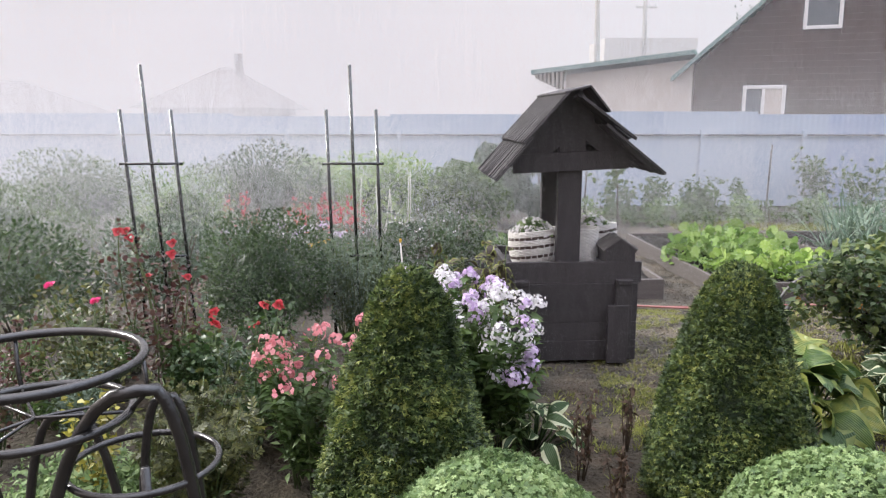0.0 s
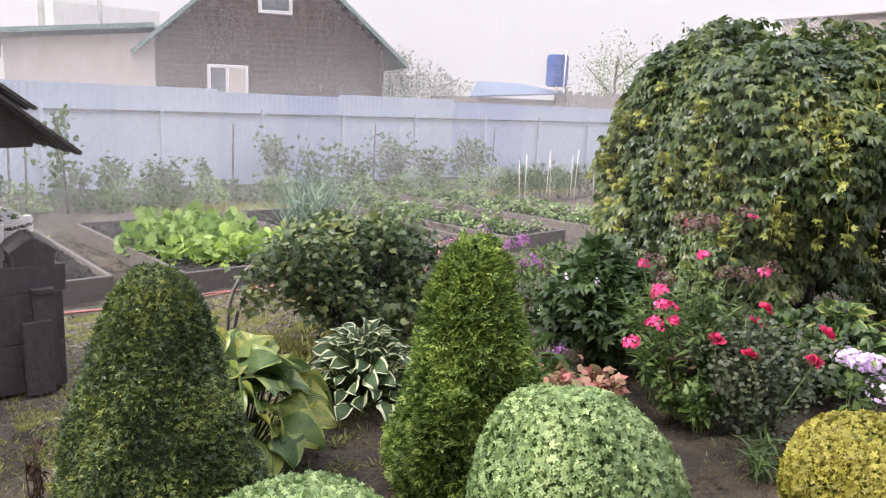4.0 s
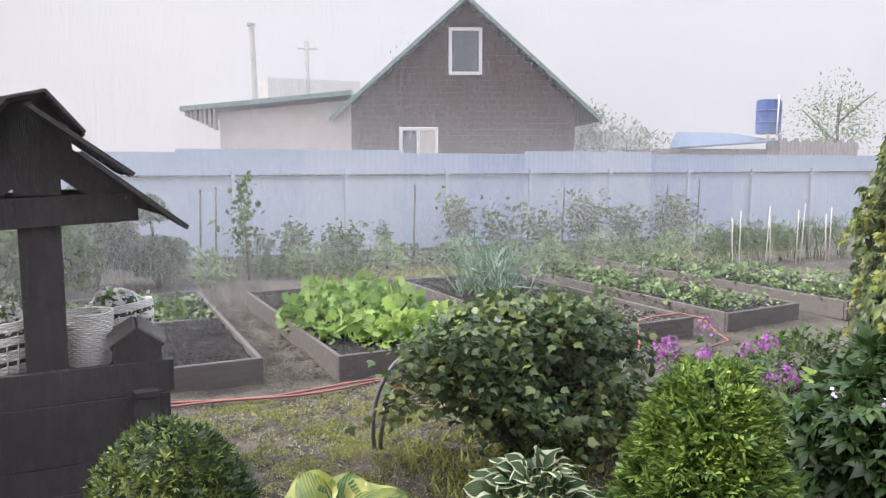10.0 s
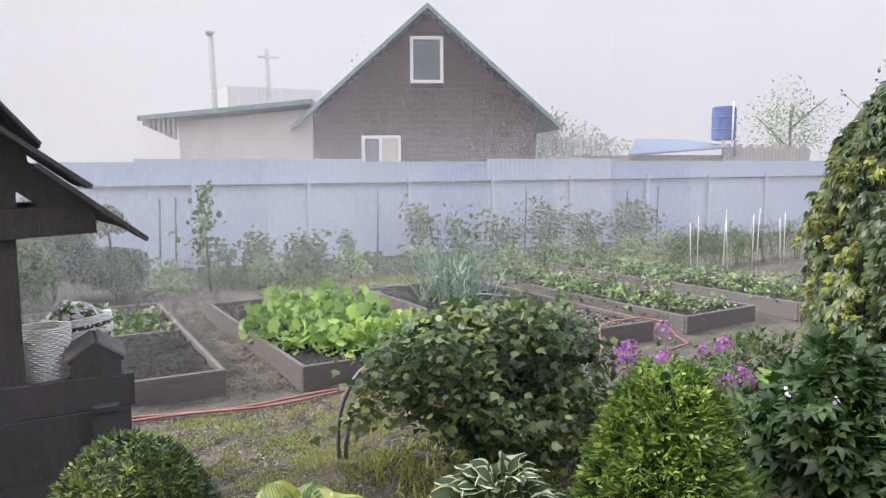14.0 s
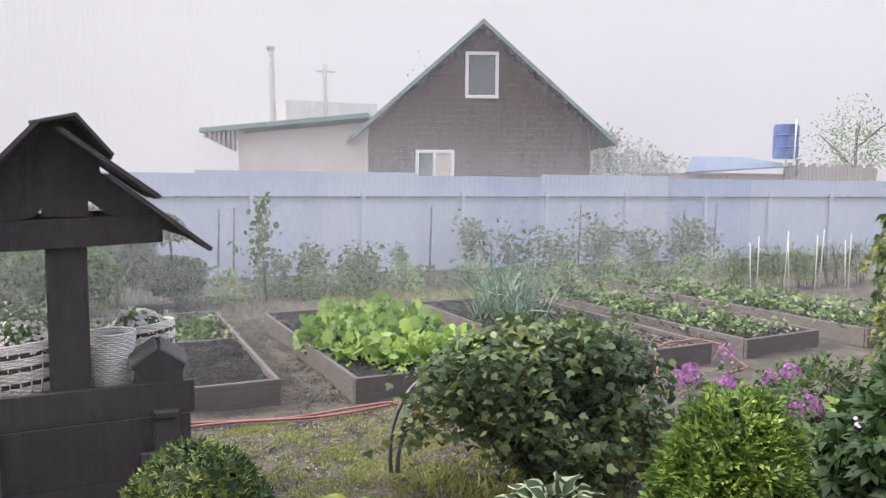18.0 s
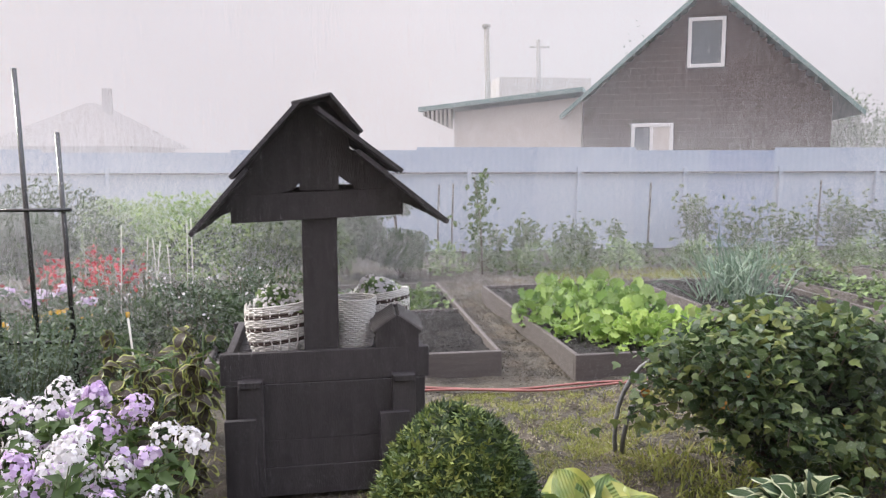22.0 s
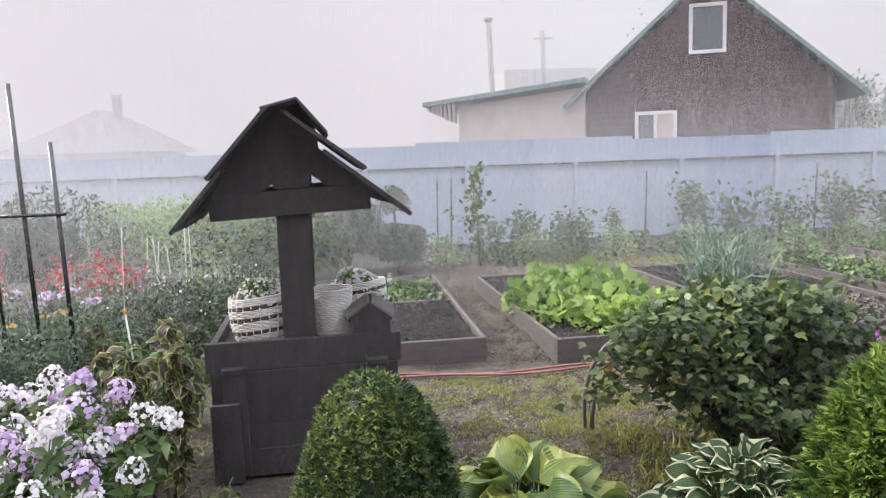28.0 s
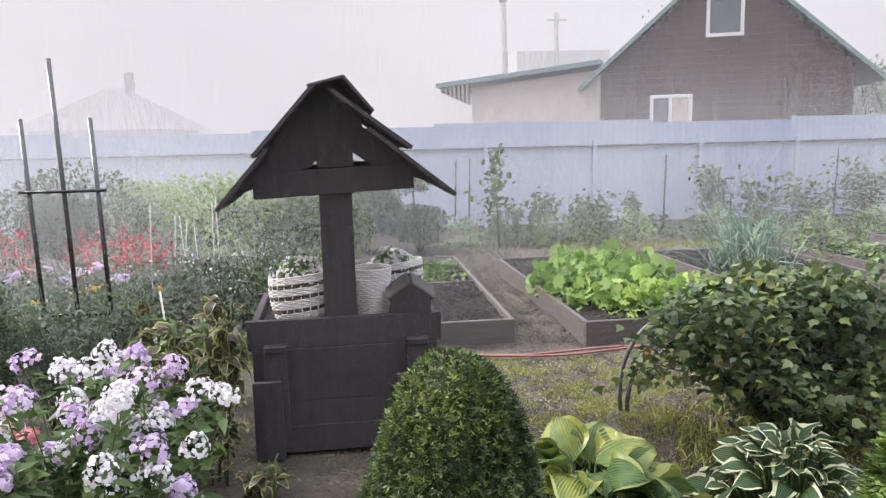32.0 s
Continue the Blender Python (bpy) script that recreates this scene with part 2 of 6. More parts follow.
L_THUJA = leaf_material("thuja_green", [(0.012, 0.024, 0.009), (0.03, 0.053, 0.017), (0.09, 0.132, 0.035), (0.27, 0.30, 0.078)], 0.55, 0.25, 5)
L_THUJAY = leaf_material("thuja_yellow_green", [(0.02, 0.04, 0.011), (0.06, 0.11, 0.024), (0.18, 0.265, 0.054), (0.39, 0.49, 0.115)], 0.55, 0.35, 5)
L_BALL = leaf_material("pale_green_small_leaf", [(0.07, 0.115, 0.045), (0.14, 0.215, 0.08), (0.235, 0.325, 0.13), (0.37, 0.455, 0.21)], 0.55, 0.3, 5)
L_GOLD = leaf_material("golden_small_leaf", [(0.12, 0.11, 0.02), (0.24, 0.22, 0.035), (0.36, 0.33, 0.06)], 0.55, 0.3, 5)
L_DEEP = leaf_material("deep_green_leaf", [(0.02, 0.042, 0.016), (0.04, 0.075, 0.022), (0.075, 0.12, 0.035)], 0.45, 0.3, 2.5)
L_MID = leaf_material("mid_green_leaf", [(0.035, 0.065, 0.018), (0.07, 0.12, 0.03), (0.13, 0.19, 0.05)], 0.5, 0.35, 2.5)
L_VINE = leaf_material("vine_leaf", [(0.015, 0.031, 0.013), (0.033, 0.062, 0.021), (0.07, 0.105, 0.028), (0.17, 0.19, 0.046)], 0.42, 0.35, 2.2)
L_CURR = leaf_material("currant_leaf", [(0.022, 0.042, 0.02), (0.05, 0.085, 0.034), (0.11, 0.155, 0.055), (0.27, 0.30, 0.09)], 0.42, 0.35, 2.6)
L_LETT = leaf_material("lettuce_green", [(0.18, 0.29, 0.07), (0.34, 0.47, 0.12), (0.52, 0.62, 0.23)], 0.5, 0.45, 2.5)
L_LETT2 = leaf_material("deeper_lettuce_green", [(0.115, 0.2, 0.06), (0.23, 0.34, 0.10), (0.4, 0.5, 0.2)], 0.5, 0.45, 2.5)
L_HOSTA = leaf_material("hosta_green_gold", [(0.03, 0.066, 0.026), (0.06, 0.112, 0.036), (0.115, 0.17, 0.046), (0.26, 0.27, 0.06)], 0.38, 0.3, 9, veins=24)
L_HOSTAY = leaf_material("hosta_yellow_edge", [(0.11, 0.16, 0.045), (0.2, 0.24, 0.06), (0.36, 0.35, 0.09)], 0.42, 0.3, 10)
L_HOSTAC = leaf_material("hosta_deep_centre", [(0.025, 0.055, 0.022), (0.06, 0.105, 0.04), (0.10, 0.15, 0.06)], 0.4, 0.3, 9, veins=34)
L_HOSTAW = leaf_material("hosta_cream_edge", [(0.36, 0.40, 0.22), (0.52, 0.55, 0.34), (0.66, 0.67, 0.48)], 0.45, 0.35, 12)
L_GREY = leaf_material("grey_green_leaf", [(0.06, 0.09, 0.06), (0.11, 0.15, 0.10), (0.17, 0.22, 0.15)], 0.55, 0.3, 2.5)
L_LEEK = leaf_material("leek_blue_green", [(0.09, 0.15, 0.10), (0.17, 0.25, 0.18), (0.30, 0.38, 0.29)], 0.5, 0.3, 2.5)
L_GRASS = leaf_material("moss_grass", [(0.10, 0.12, 0.03), (0.2, 0.225, 0.05), (0.33, 0.35, 0.09), (0.25, 0.2, 0.10)], 0.6, 0.35, 0.9)
L_BROWN = leaf_material("dry_brown_leaf", [(0.045, 0.028, 0.018), (0.10, 0.06, 0.034)], 0.7, 0.2, 3)
L_HEUCH = leaf_material("coral_bells_leaf", [(0.045, 0.018, 0.017), (0.09, 0.04, 0.033), (0.11, 0.085, 0.05)], 0.5, 0.3, 3)
L_COLEUS = leaf_material("bronze_green_leaf", [(0.03, 0.035, 0.014), (0.075, 0.085, 0.028), (0.2, 0.2, 0.06)], 0.5, 0.3, 3)
L_CBELL = leaf_material("coral_bells_pink_brown", [(0.10, 0.06, 0.04), (0.22, 0.14, 0.08), (0.34, 0.12, 0.11), (0.16, 0.15, 0.07), (0.32, 0.26, 0.13)], 0.5, 0.3, 6)
L_COLMID = leaf_material("coleus_dark_centre", [(0.03, 0.02, 0.018), (0.055, 0.045, 0.026), (0.08, 0.075, 0.035)], 0.5, 0.25, 8)
L_COLRIM = leaf_material("coleus_lime_edge", [(0.15, 0.17, 0.045), (0.26, 0.29, 0.07), (0.36, 0.38, 0.11)], 0.5, 0.3, 8)
P_CRIM = leaf_material("crimson_petal", [(0.28, 0.008, 0.04), (0.42, 0.015, 0.07), (0.55, 0.04, 0.13)], 0.6, 0.3, 30)
P_LILAC = leaf_material("lilac_petal", [(0.44, 0.30, 0.54), (0.60, 0.46, 0.68), (0.72, 0.62, 0.77), (0.84, 0.80, 0.85)], 0.6, 0.35, 5)
P_WHITE = leaf_material("white_petal", [(0.7, 0.68, 0.7), (0.82, 0.8, 0.82)], 0.6, 0.35, 5)
P_PINK = leaf_material("pink_petal", [(0.58, 0.03, 0.15), (0.78, 0.07, 0.25), (0.84, 0.19, 0.40)], 0.6, 0.35, 6)
P_CORAL = leaf_material("coral_petal", [(0.58, 0.18, 0.22), (0.72, 0.31, 0.34), (0.78, 0.46, 0.48)], 0.6, 0.35, 6)
P_RED = leaf_material("red_petal", [(0.36, 0.03, 0.04), (0.5, 0.055, 0.07), (0.6, 0.11, 0.12)], 0.6, 0.3, 6)
P_PURPLE = leaf_material("purple_petal", [(0.20, 0.06, 0.22), (0.31, 0.11, 0.33), (0.44, 0.20, 0.45)], 0.6, 0.35, 6)
P_YELL = leaf_material("yellow_petal", [(0.6, 0.35, 0.02), (0.75, 0.5, 0.05)], 0.6, 0.35, 6)

# ---- mesh helpers ----
RNG = np.random.default_rng(7)


def link(name, me, mat, parent=None, label="", loc=(0, 0, 0)):
    if mat:
        me.materials.append(mat)
    ob = new(name, me)
    ob.location = loc
    if parent:
        ob.parent = parent
    if label:
        ob["label"] = label
    return ob


def part(name, bm, mat, parent=None, label="", smooth=False):
    me = bpy.data.meshes.new(name)
    bm.to_mesh(me)
    bm.free()
    if smooth:
        me.polygons.foreach_set("use_smooth", [True] * len(me.polygons))
    return link(name, me, mat, parent, label)


def thing(name, loc, label, category, group="", kind="", rz=0.0):
    ob = new(name)
    ob.location, ob.rotation_euler = loc, (0, 0, radians(rz))
    ob.empty_display_size = 0.1
    return tagged(ob, label, category, group, kind)


def array_mesh(name, verts, faces, smooth=False):
    """A mesh from arrays; faces all have the same number of corners."""
    me = bpy.data.meshes.new(name)
    nv, nf, k = len(verts), len(faces), faces.shape[1]
    me.vertices.add(nv)
    me.vertices.foreach_set("co", np.ascontiguousarray(verts, dtype=np.float32).ravel())
    me.loops.add(nf * k)
    me.loops.foreach_set("vertex_index", np.ascontiguousarray(faces, dtype=np.int32).ravel())
    me.polygons.add(nf)
    me.polygons.foreach_set("loop_start", np.arange(0, nf * k, k, dtype=np.int32))
    if smooth:
        me.polygons.foreach_set("use_smooth", np.ones(nf, dtype=bool))
    me.update(calc_edges=True)
    return me


def box(bm, x0, x1, y0, y1, z0, z1, bevel=0.0, m=None):
    r = bmesh.ops.create_cube(bm, size=1.0)
    vs = r["verts"]
    for v in vs:
        v.co = Vector((x0 + (v.co.x + 0.5) * (x1 - x0), y0 + (v.co.y + 0.5) * (y1 - y0), z0 + (v.co.z + 0.5) * (z1 - z0)))
    if bevel:
        es = list({e for v in vs for e in v.link_edges})
        r2 = bmesh.ops.bevel(bm, geom=es, offset=bevel, segments=1, affect="EDGES")
        vs = list({v for f in r2["faces"] for v in f.verts} | {v for v in vs if v.is_valid})
    if m is not None:
        bmesh.ops.transform(bm, matrix=m, verts=vs)
    return vs


def tube(path, radius, sides=8, closed=False, taper=1.0):
    """Verts and quads of a round bar along a path."""
    p = np.array(path, dtype=float)
    n = len(p)
    nxt = np.roll(p, -1, 0) - np.roll(p, 1, 0)
    if not closed:
        nxt[0], nxt[-1] = p[1] - p[0], p[-1] - p[-2]
    d = nxt / np.maximum(np.linalg.norm(nxt, axis=1, keepdims=True), 1e-9)
    ref = np.array([0.0, 0.0, 1.0])
    if np.abs(d @ ref).mean() > 0.8:
        ref = np.array([0.31, 0.95, 0.0])
    a = np.cross(d, ref)
    a /= np.maximum(np.linalg.norm(a, axis=1, keepdims=True), 1e-9)
    b = np.cross(d, a)
    ang = np.arange(sides) * 2 * np.pi / sides
    rad = radius * np.linspace(1, taper, n)[:, None, None]
    v = p[:, None] + rad * (np.cos(ang)[None, :, None] * a[:, None] + np.sin(ang)[None, :, None] * b[:, None])
    f = []
    for i in range(n if closed else n - 1):
        j = (i + 1) % n
        for k in range(sides):
            q = (k + 1) % sides
            f.append((i * sides + k, i * sides + q, j * sides + q, j * sides + k))
    v = v.reshape(-1, 3)
    if not closed:
        v = np.vstack([v, p[:1], p[-1:]])
        c0, c1 = n * sides, n * sides + 1
        for k in range(0, sides, 2):
            f.append((c0, (k + 2) % sides, k + 1, k))
            f.append((c1, (n - 1) * sides + k, (n - 1) * sides + k + 1, (n - 1) * sides + (k + 2) % sides))
    return v, np.array(f)


def joined(pieces):
    vs, fs, o = [], [], 0
    for v, f in pieces:
        vs.append(v)
        fs.append(f + o)
        o += len(v)
    return np.vstack(vs), np.vstack(fs)


def rod(name, path, radius, mat, parent=None, label="", sides=8, closed=False, taper=1.0):
    v, f = tube(path, radius, sides, closed, taper)
    return link(name, array_mesh(name, v, f, True), mat, parent, label)


# leaf shapes: base at the origin, length 1 along y, z is the upper face
LEAF = (np.array([(0, 0, 0), (-.27, .38, .07), (0, .42, 0), (.27, .38, .07), (0, 1, -.1)], float), np.array([(0, 2, 1, 1), (0, 3, 2, 2), (1, 2, 4, 4), (2, 3, 4, 4)]))
OVAL = (np.array([(0, 0, 0), (-.28, .25, .06), (-.33, .6, .05), (0, 1, -.12), (.33, .6, .05), (.28, .25, .06), (0, .3, 0), (0, .62, -.01)], float),
        np.array([(0, 6, 1, 1), (1, 6, 7, 2), (2, 7, 3, 3), (0, 5, 6, 6), (5, 4, 7, 6), (4, 3, 7, 7)]))
BROAD = (np.array([(0, 0, 0), (-.34, .06, -.03), (-.46, .46, .04), (-.24, .56, .04), (0, 1, -.16), (.24, .56, .04), (.46, .46, .04), (.34, .06, -.03), (0, .36, .02)], float),
         np.array([(8, 1, 0, 0), (8, 2, 1, 1), (8, 3, 2, 2), (8, 4, 3, 3), (8, 5, 4, 4), (8, 6, 5, 5), (8, 7, 6, 6), (8, 0, 7, 7)]))


def ruffled():
    """A broad leaf with a frilled edge."""
    v, f = [(0, 0, 0)], []
    for k in range(13):
        a = radians(-125 + 250 * k / 12)
        r = 0.5 * (0.96 + 0.05 * (k % 2) + 0.05 * math.sin(2.3 * k))
        for q, lift in ((0.62, 0.02), (1.0, 0.06 + 0.06 * (1 if k % 2 else -1))):
            v.append((q * r * math.sin(a), 0.5 + q * r * math.cos(a), lift))
    v.append((0, 0.5, 0.05))
    for k in range(12):
        b = 1 + 2 * k
        f += [(27, b, b + 2, b + 2), (b, b + 1, b + 3, b + 2)]
    f += [(0, 1, 27, 27), (0, 27, 25, 25)]
    return np.array(v, float), np.array(f)


def creeper():
    """Five long hanging leaflets on one stalk."""
    v, f = [], []
    for i, (deg, ln) in enumerate(((-78, .62), (-40, .86), (0, 1.0), (40, .86), (78, .62))):
        a = radians(deg)
        c, s = math.cos(a), math.sin(a)
        k = len(v)
        for px, py, pz in ((0, 0.02, 0), (-.21, .55, .02), (0, .55, .07), (.21, .55, .02), (0, 1, -.18)):
            v.append((px * ln * c + py * ln * s, -px * ln * s + py * ln * c, pz * ln - 0.12 * abs(deg) / 78 + 0.02 * (i % 2)))
        f += [(k, k + 2, k + 1, k + 1), (k, k + 3, k + 2, k + 2), (k + 1, k + 2, k + 4, k + 4), (k + 2, k + 3, k + 4, k + 4)]
    return np.array(v, float), np.array(f)


RUFFLE, CREEPER = ruffled(), creeper()
BLADE = (np.array([(-.04, 0, 0), (.04, 0, 0), (-.035, .5, .05), (.035, .5, .05), (0, 1, -.08)], float), np.array([(0, 1, 3, 2), (2, 3, 4, 4)]))
ARCH = (np.array([(-.02, 0, 0), (.02, 0, 0), (-.03, .35, .12), (.03, .35, .12), (-.025, .7, .1), (.025, .7, .1), (0, 1, -.1)], float), np.array([(0, 1, 3, 2), (2, 3, 5, 4), (4, 5, 6, 6)]))


def fan(n, spread, w, lengths):
    """A leaf or sprig of n lobes from one point."""
    vs, fs = [(0, 0, 0)], []
    for i in range(n):
        a = radians(spread * (i / (n - 1) - 0.5)) if n > 1 else 0
        ln = lengths[i]
        c, s = math.cos(a), math.sin(a)
        for px, py, pz in ((-w, 0.5 * ln, 0.03), (0, ln, -0.06), (w, 0.5 * ln, 0.03)):
            vs.append((px * c + py * s, -px * s + py * c, pz + 0.03 * ((i % 2) * 2 - 1)))
        k = len(vs)
        fs.append((0, k - 1, k - 2, k - 3))
    return np.array(vs, float), np.array(fs)


def spray():
    """A flat fern-like twig: side lobes in pairs along a stem, and a tip."""
    v, f = [], []
    for y0, deg, ln, w in ((0.0, 0, 1.0, 0.06), (0.16, 52, 0.46, 0.09), (0.16, -52, 0.46, 0.09), (0.38, 46, 0.44, 0.09), (0.38, -46, 0.44, 0.09), (0.6, 40, 0.36, 0.08), (0.6, -40, 0.36, 0.08)):
        a, k = radians(deg), len(v)
        for px, py, pz in ((0, 0, 0), (-w, 0.55 * ln, 0.03), (0, ln, -0.05), (w, 0.55 * ln, 0.03)):
            v.append((px * math.cos(a) + py * math.sin(a), y0 - px * math.sin(a) + py * math.cos(a), pz - 0.16 * y0 * y0))
        f.append((k, k + 3, k + 2, k + 1))
    return np.array(v, float), np.array(f)


SPRAY = spray()
SPRIG = fan(3, 95, .15, (.75, 1, .75))
LOBED = fan(3, 84, .31, (.82, 1, .82))
FLORET = fan(5, 288, .24, (.5, .5, .5, .5, .5))
ROSETTE = fan(5, 288, .22, (.85, .7, .85, .7, .8))


def unit(a):
    return a / np.maximum(np.linalg.norm(a, axis=1, keepdims=True), 1e-9)


def scatter(shape, pos, out, size, droop=0.0, wild=0.6, width=1.0, facing=False):
    """Leaves of one shape at pos, growing along out (with scatter), faces turned upward and outward."""
    n = len(pos)
    y = unit(out + wild * RNG.normal(size=(n, 3)) + np.array([0, 0, -droop]))
    up = np.array([0, 0, 1.0]) + 0.9 * out + 0.5 * RNG.normal(size=(n, 3))
    if facing:
        up = out + wild * 0.6 * RNG.normal(size=(n, 3))
        y = unit(np.cross(up, RNG.normal(size=(n, 3))))
    x = unit(np.cross(y, up))
    z = np.cross(x, y)
    sv, sf = shape
    s = (np.ones(n) * size * RNG.uniform(0.65, 1.3, n))[:, None, None]
    v = pos[:, None] + s * (width * sv[None, :, 0:1] * x[:, None] + sv[None, :, 1:2] * y[:, None] + sv[None, :, 2:3] * z[:, None])
    f = sf[None] + (np.arange(n) * len(sv))[:, None, None]
    return v.reshape(-1, 3), f.reshape(-1, sf.shape[1])


def tris(v, f):
    """Quads with a doubled last corner become triangles; real quads are split."""
    a = f[:, :3]
    q = f[f[:, 2] != f[:, 3]]
    return v, np.vstack([a, q[:, [0, 2, 3]]])


def foliage(name, shape, pos, out, size, mat, parent=None, label="", loc=(0, 0, 0), **kw):
    v, f = tris(*scatter(shape, pos, out, size, **kw))
    ob = link(name, array_mesh(name, v, f), mat, parent, label, loc)
    if parent:
        ob["kind"] = "stuff"
    return ob


PROFILE = ((0, 0.015, 0.05, 0.1, 0.3, 0.5, 0.75, 0.9, 1.0), (0.08, 0.2, 0.3, 0.39, 0.6, 0.77, 0.97, 1.0, 0.78))


def bullet(n, h, r, inner=0.0):
    """Points and outward ways on a clipped cone with a round top."""
    u = RNG.uniform(0, 1, n * 4)
    rad = np.interp(u, *PROFILE)
    keep = RNG.uniform(0, 1, n * 4) < np.maximum(rad, 0.15)
    u, rad = u[keep][:n], rad[keep][:n]
    t = 1 - u
    a = RNG.uniform(0, 2 * np.pi, len(t))
    lump = 1 + 0.05 * np.sin(3 * a + 9 * t) + 0.04 * np.sin(7 * a - 13 * t) + RNG.normal(size=len(t)) * 0.02
    depth = 1 - inner * RNG.uniform(0, 1, len(t)) ** 2
    rr = r * rad * lump * depth
    p = np.stack([rr * np.cos(a), rr * np.sin(a), h * t * (0.97 + 0.03 * lump)], 1)
    o = unit(np.stack([np.cos(a), np.sin(a), 0.3 + 2.5 * np.maximum(t - 0.75, 0) * 4], 1))
    return p, o


def blob(n, rx, ry, rz, low=-0.5, inner=0.3, lump=0.12, seed=0.0):
    """Points and outward ways on an uneven round bush centred at the origin."""
    d = unit(RNG.normal(size=(int(n * 1.8), 3)))
    d = d[d[:, 2] > low][:n]
    w = 1 + lump * np.sin(4.1 * d[:, 0] + 3 * d[:, 2] + seed) + lump * np.sin(5.3 * d[:, 1] - 4 * d[:, 2] + 2 * seed) + lump * 0.6 * np.sin(9 * d[:, 0] * d[:, 1] + seed)
    w *= 1 - inner * RNG.uniform(0, 1, len(d)) ** 1.5
    return d * w[:, None] * np.array([rx, ry, rz]), d


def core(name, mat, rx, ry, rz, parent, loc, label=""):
    """A solid lumpy core for a bush; its dark colours stand in for inner shade."""
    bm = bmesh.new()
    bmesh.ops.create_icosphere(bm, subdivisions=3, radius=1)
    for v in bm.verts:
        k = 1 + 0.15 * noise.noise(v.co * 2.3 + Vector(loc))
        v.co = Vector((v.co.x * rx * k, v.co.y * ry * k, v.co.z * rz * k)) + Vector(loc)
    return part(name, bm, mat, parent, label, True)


def stems(n, base_r, top_r, h, radius, lean=0.3, sides=5, bend=0.1):
    ps, tips = [], []
    for i in range(n):
        a, rb = RNG.uniform(0, 2 * np.pi), base_r * math.sqrt(RNG.uniform(0, 1))
        b, rt = a + RNG.normal() * 0.5, top_r * math.sqrt(RNG.uniform(0.05, 1))
        hh = h * RNG.uniform(0.75, 1.1)
        p0, p2 = np.array([rb * math.cos(a), rb * math.sin(a), 0]), np.array([rt * math.cos(b), rt * math.sin(b), hh])
        p1 = (p0 + p2) / 2 + np.array([RNG.normal() * bend, RNG.normal() * bend, hh * 0.08])
        t = np.linspace(0, 1, 6)[:, None]
        path = (1 - t) ** 2 * p0 + 2 * t * (1 - t) * p1 + t ** 2 * p2
        ps.append(tube(path, radius, sides if sides % 2 == 0 else sides + 1, taper=0.5))
        tips.append(path)
    return ps, tips


def along(tips, per, spread=0.02, start=0.2):
    """Points on the stems, and ways out from them."""
    P, O = [], []
    for path in tips:
        t = RNG.uniform(start, 1, per) * (len(path) - 1)
        i = np.minimum(t.astype(int), len(path) - 2)
        f = (t - i)[:, None]
        P.append(path[i] * (1 - f) + path[i + 1] * f + RNG.normal(size=(per, 3)) * spread)
        a = RNG.uniform(0, 2 * np.pi, per)
        O.append(np.stack([np.cos(a), np.sin(a), 0.35 * np.ones(per)], 1))
    return np.vstack(P), unit(np.vstack(O))


def stem_parts(pieces, mat, parent):
    for v, f in pieces:
        link("stem", array_mesh("stem", v, f, True), mat, parent)


def leaf_parts(name, shape, pos, out, size, mat, parent, **kw):
    """Leaves that can be told apart, each an object under its plant, on three shared shapes."""
    kinds = []
    sv, sf = shape
    for k in range(3):
        v = sv.copy()
        v[:, 0] *= (0.85, 1.0, 1.15)[k] * kw.get("width", 1.0)
        v[:, 2] *= (0.6, 1.2, 1.8)[k]
        vv, ff = tris(v * size, sf)
        me = array_mesh(name, vv, ff)
        me.materials.append(mat)
        kinds.append(me)
    droop = kw.get("droop", 0.0)
    wild = kw.get("wild", 0.5)
    n = len(pos)
    y = unit(out + wild * RNG.normal(size=(n, 3)) + np.array([0, 0, -droop]))
    up = np.array([0, 0, 1.0]) + 0.9 * out + 0.5 * RNG.normal(size=(n, 3))
    x = unit(np.cross(y, up))
    z = np.cross(x, y)
    for i in range(n):
        ob = new(name, kinds[i % 3])
        ob.parent = parent
        k = float(RNG.uniform(0.7, 1.25))
        m = Matrix.Identity(4)
        for r in range(3):
            m[r][0], m[r][1], m[r][2], m[r][3] = x[i][r] * k, y[i][r] * k, z[i][r] * k, pos[i][r]
        ob.matrix_basis = m

# ---- ground ----
def spaced(a, b, step, far):
    mid = np.arange(a, b + 1e-6, step)
    g = np.geomspace(step * 1.5, far, 26)
    return np.concatenate([(a - g)[::-1], mid, b + g])


gx, gy = spaced(-6, 9, 0.09, 1500), spaced(-1, 10.5, 0.09, 1500)
GX, GY = np.meshgrid(gx, gy)


def ground_z(x, y):
    return 0.012 * np.sin(3.1 * x + 1.7 * y) + 0.01 * np.sin(5.3 * y - 2.2 * x) - 0.012


gz = ground_z(GX, GY) + np.where((np.abs(GX) < 12) & (GY < 14) & (GY > -3), RNG.normal(size=GX.shape) * 0.006, 0)
nx, ny = len(gx), len(gy)
idx = np.arange(nx * ny).reshape(ny, nx)
gf = np.stack([idx[:-1, :-1], idx[:-1, 1:], idx[1:, 1:], idx[1:, :-1]], -1).reshape(-1, 4)
ground = link("ground", array_mesh("ground", np.stack([GX, GY, gz], -1).reshape(-1, 3), gf, True), M_SOIL)
tagged(ground, "bare brown soil with thin moss and grass", "ground", kind="structure")

# ---- corrugated fence ----
FENCE_Y = 13.6
fence = thing("fence", (0, FENCE_Y, 0), "pale blue-grey corrugated metal fence with steel posts", "fence", kind="structure")


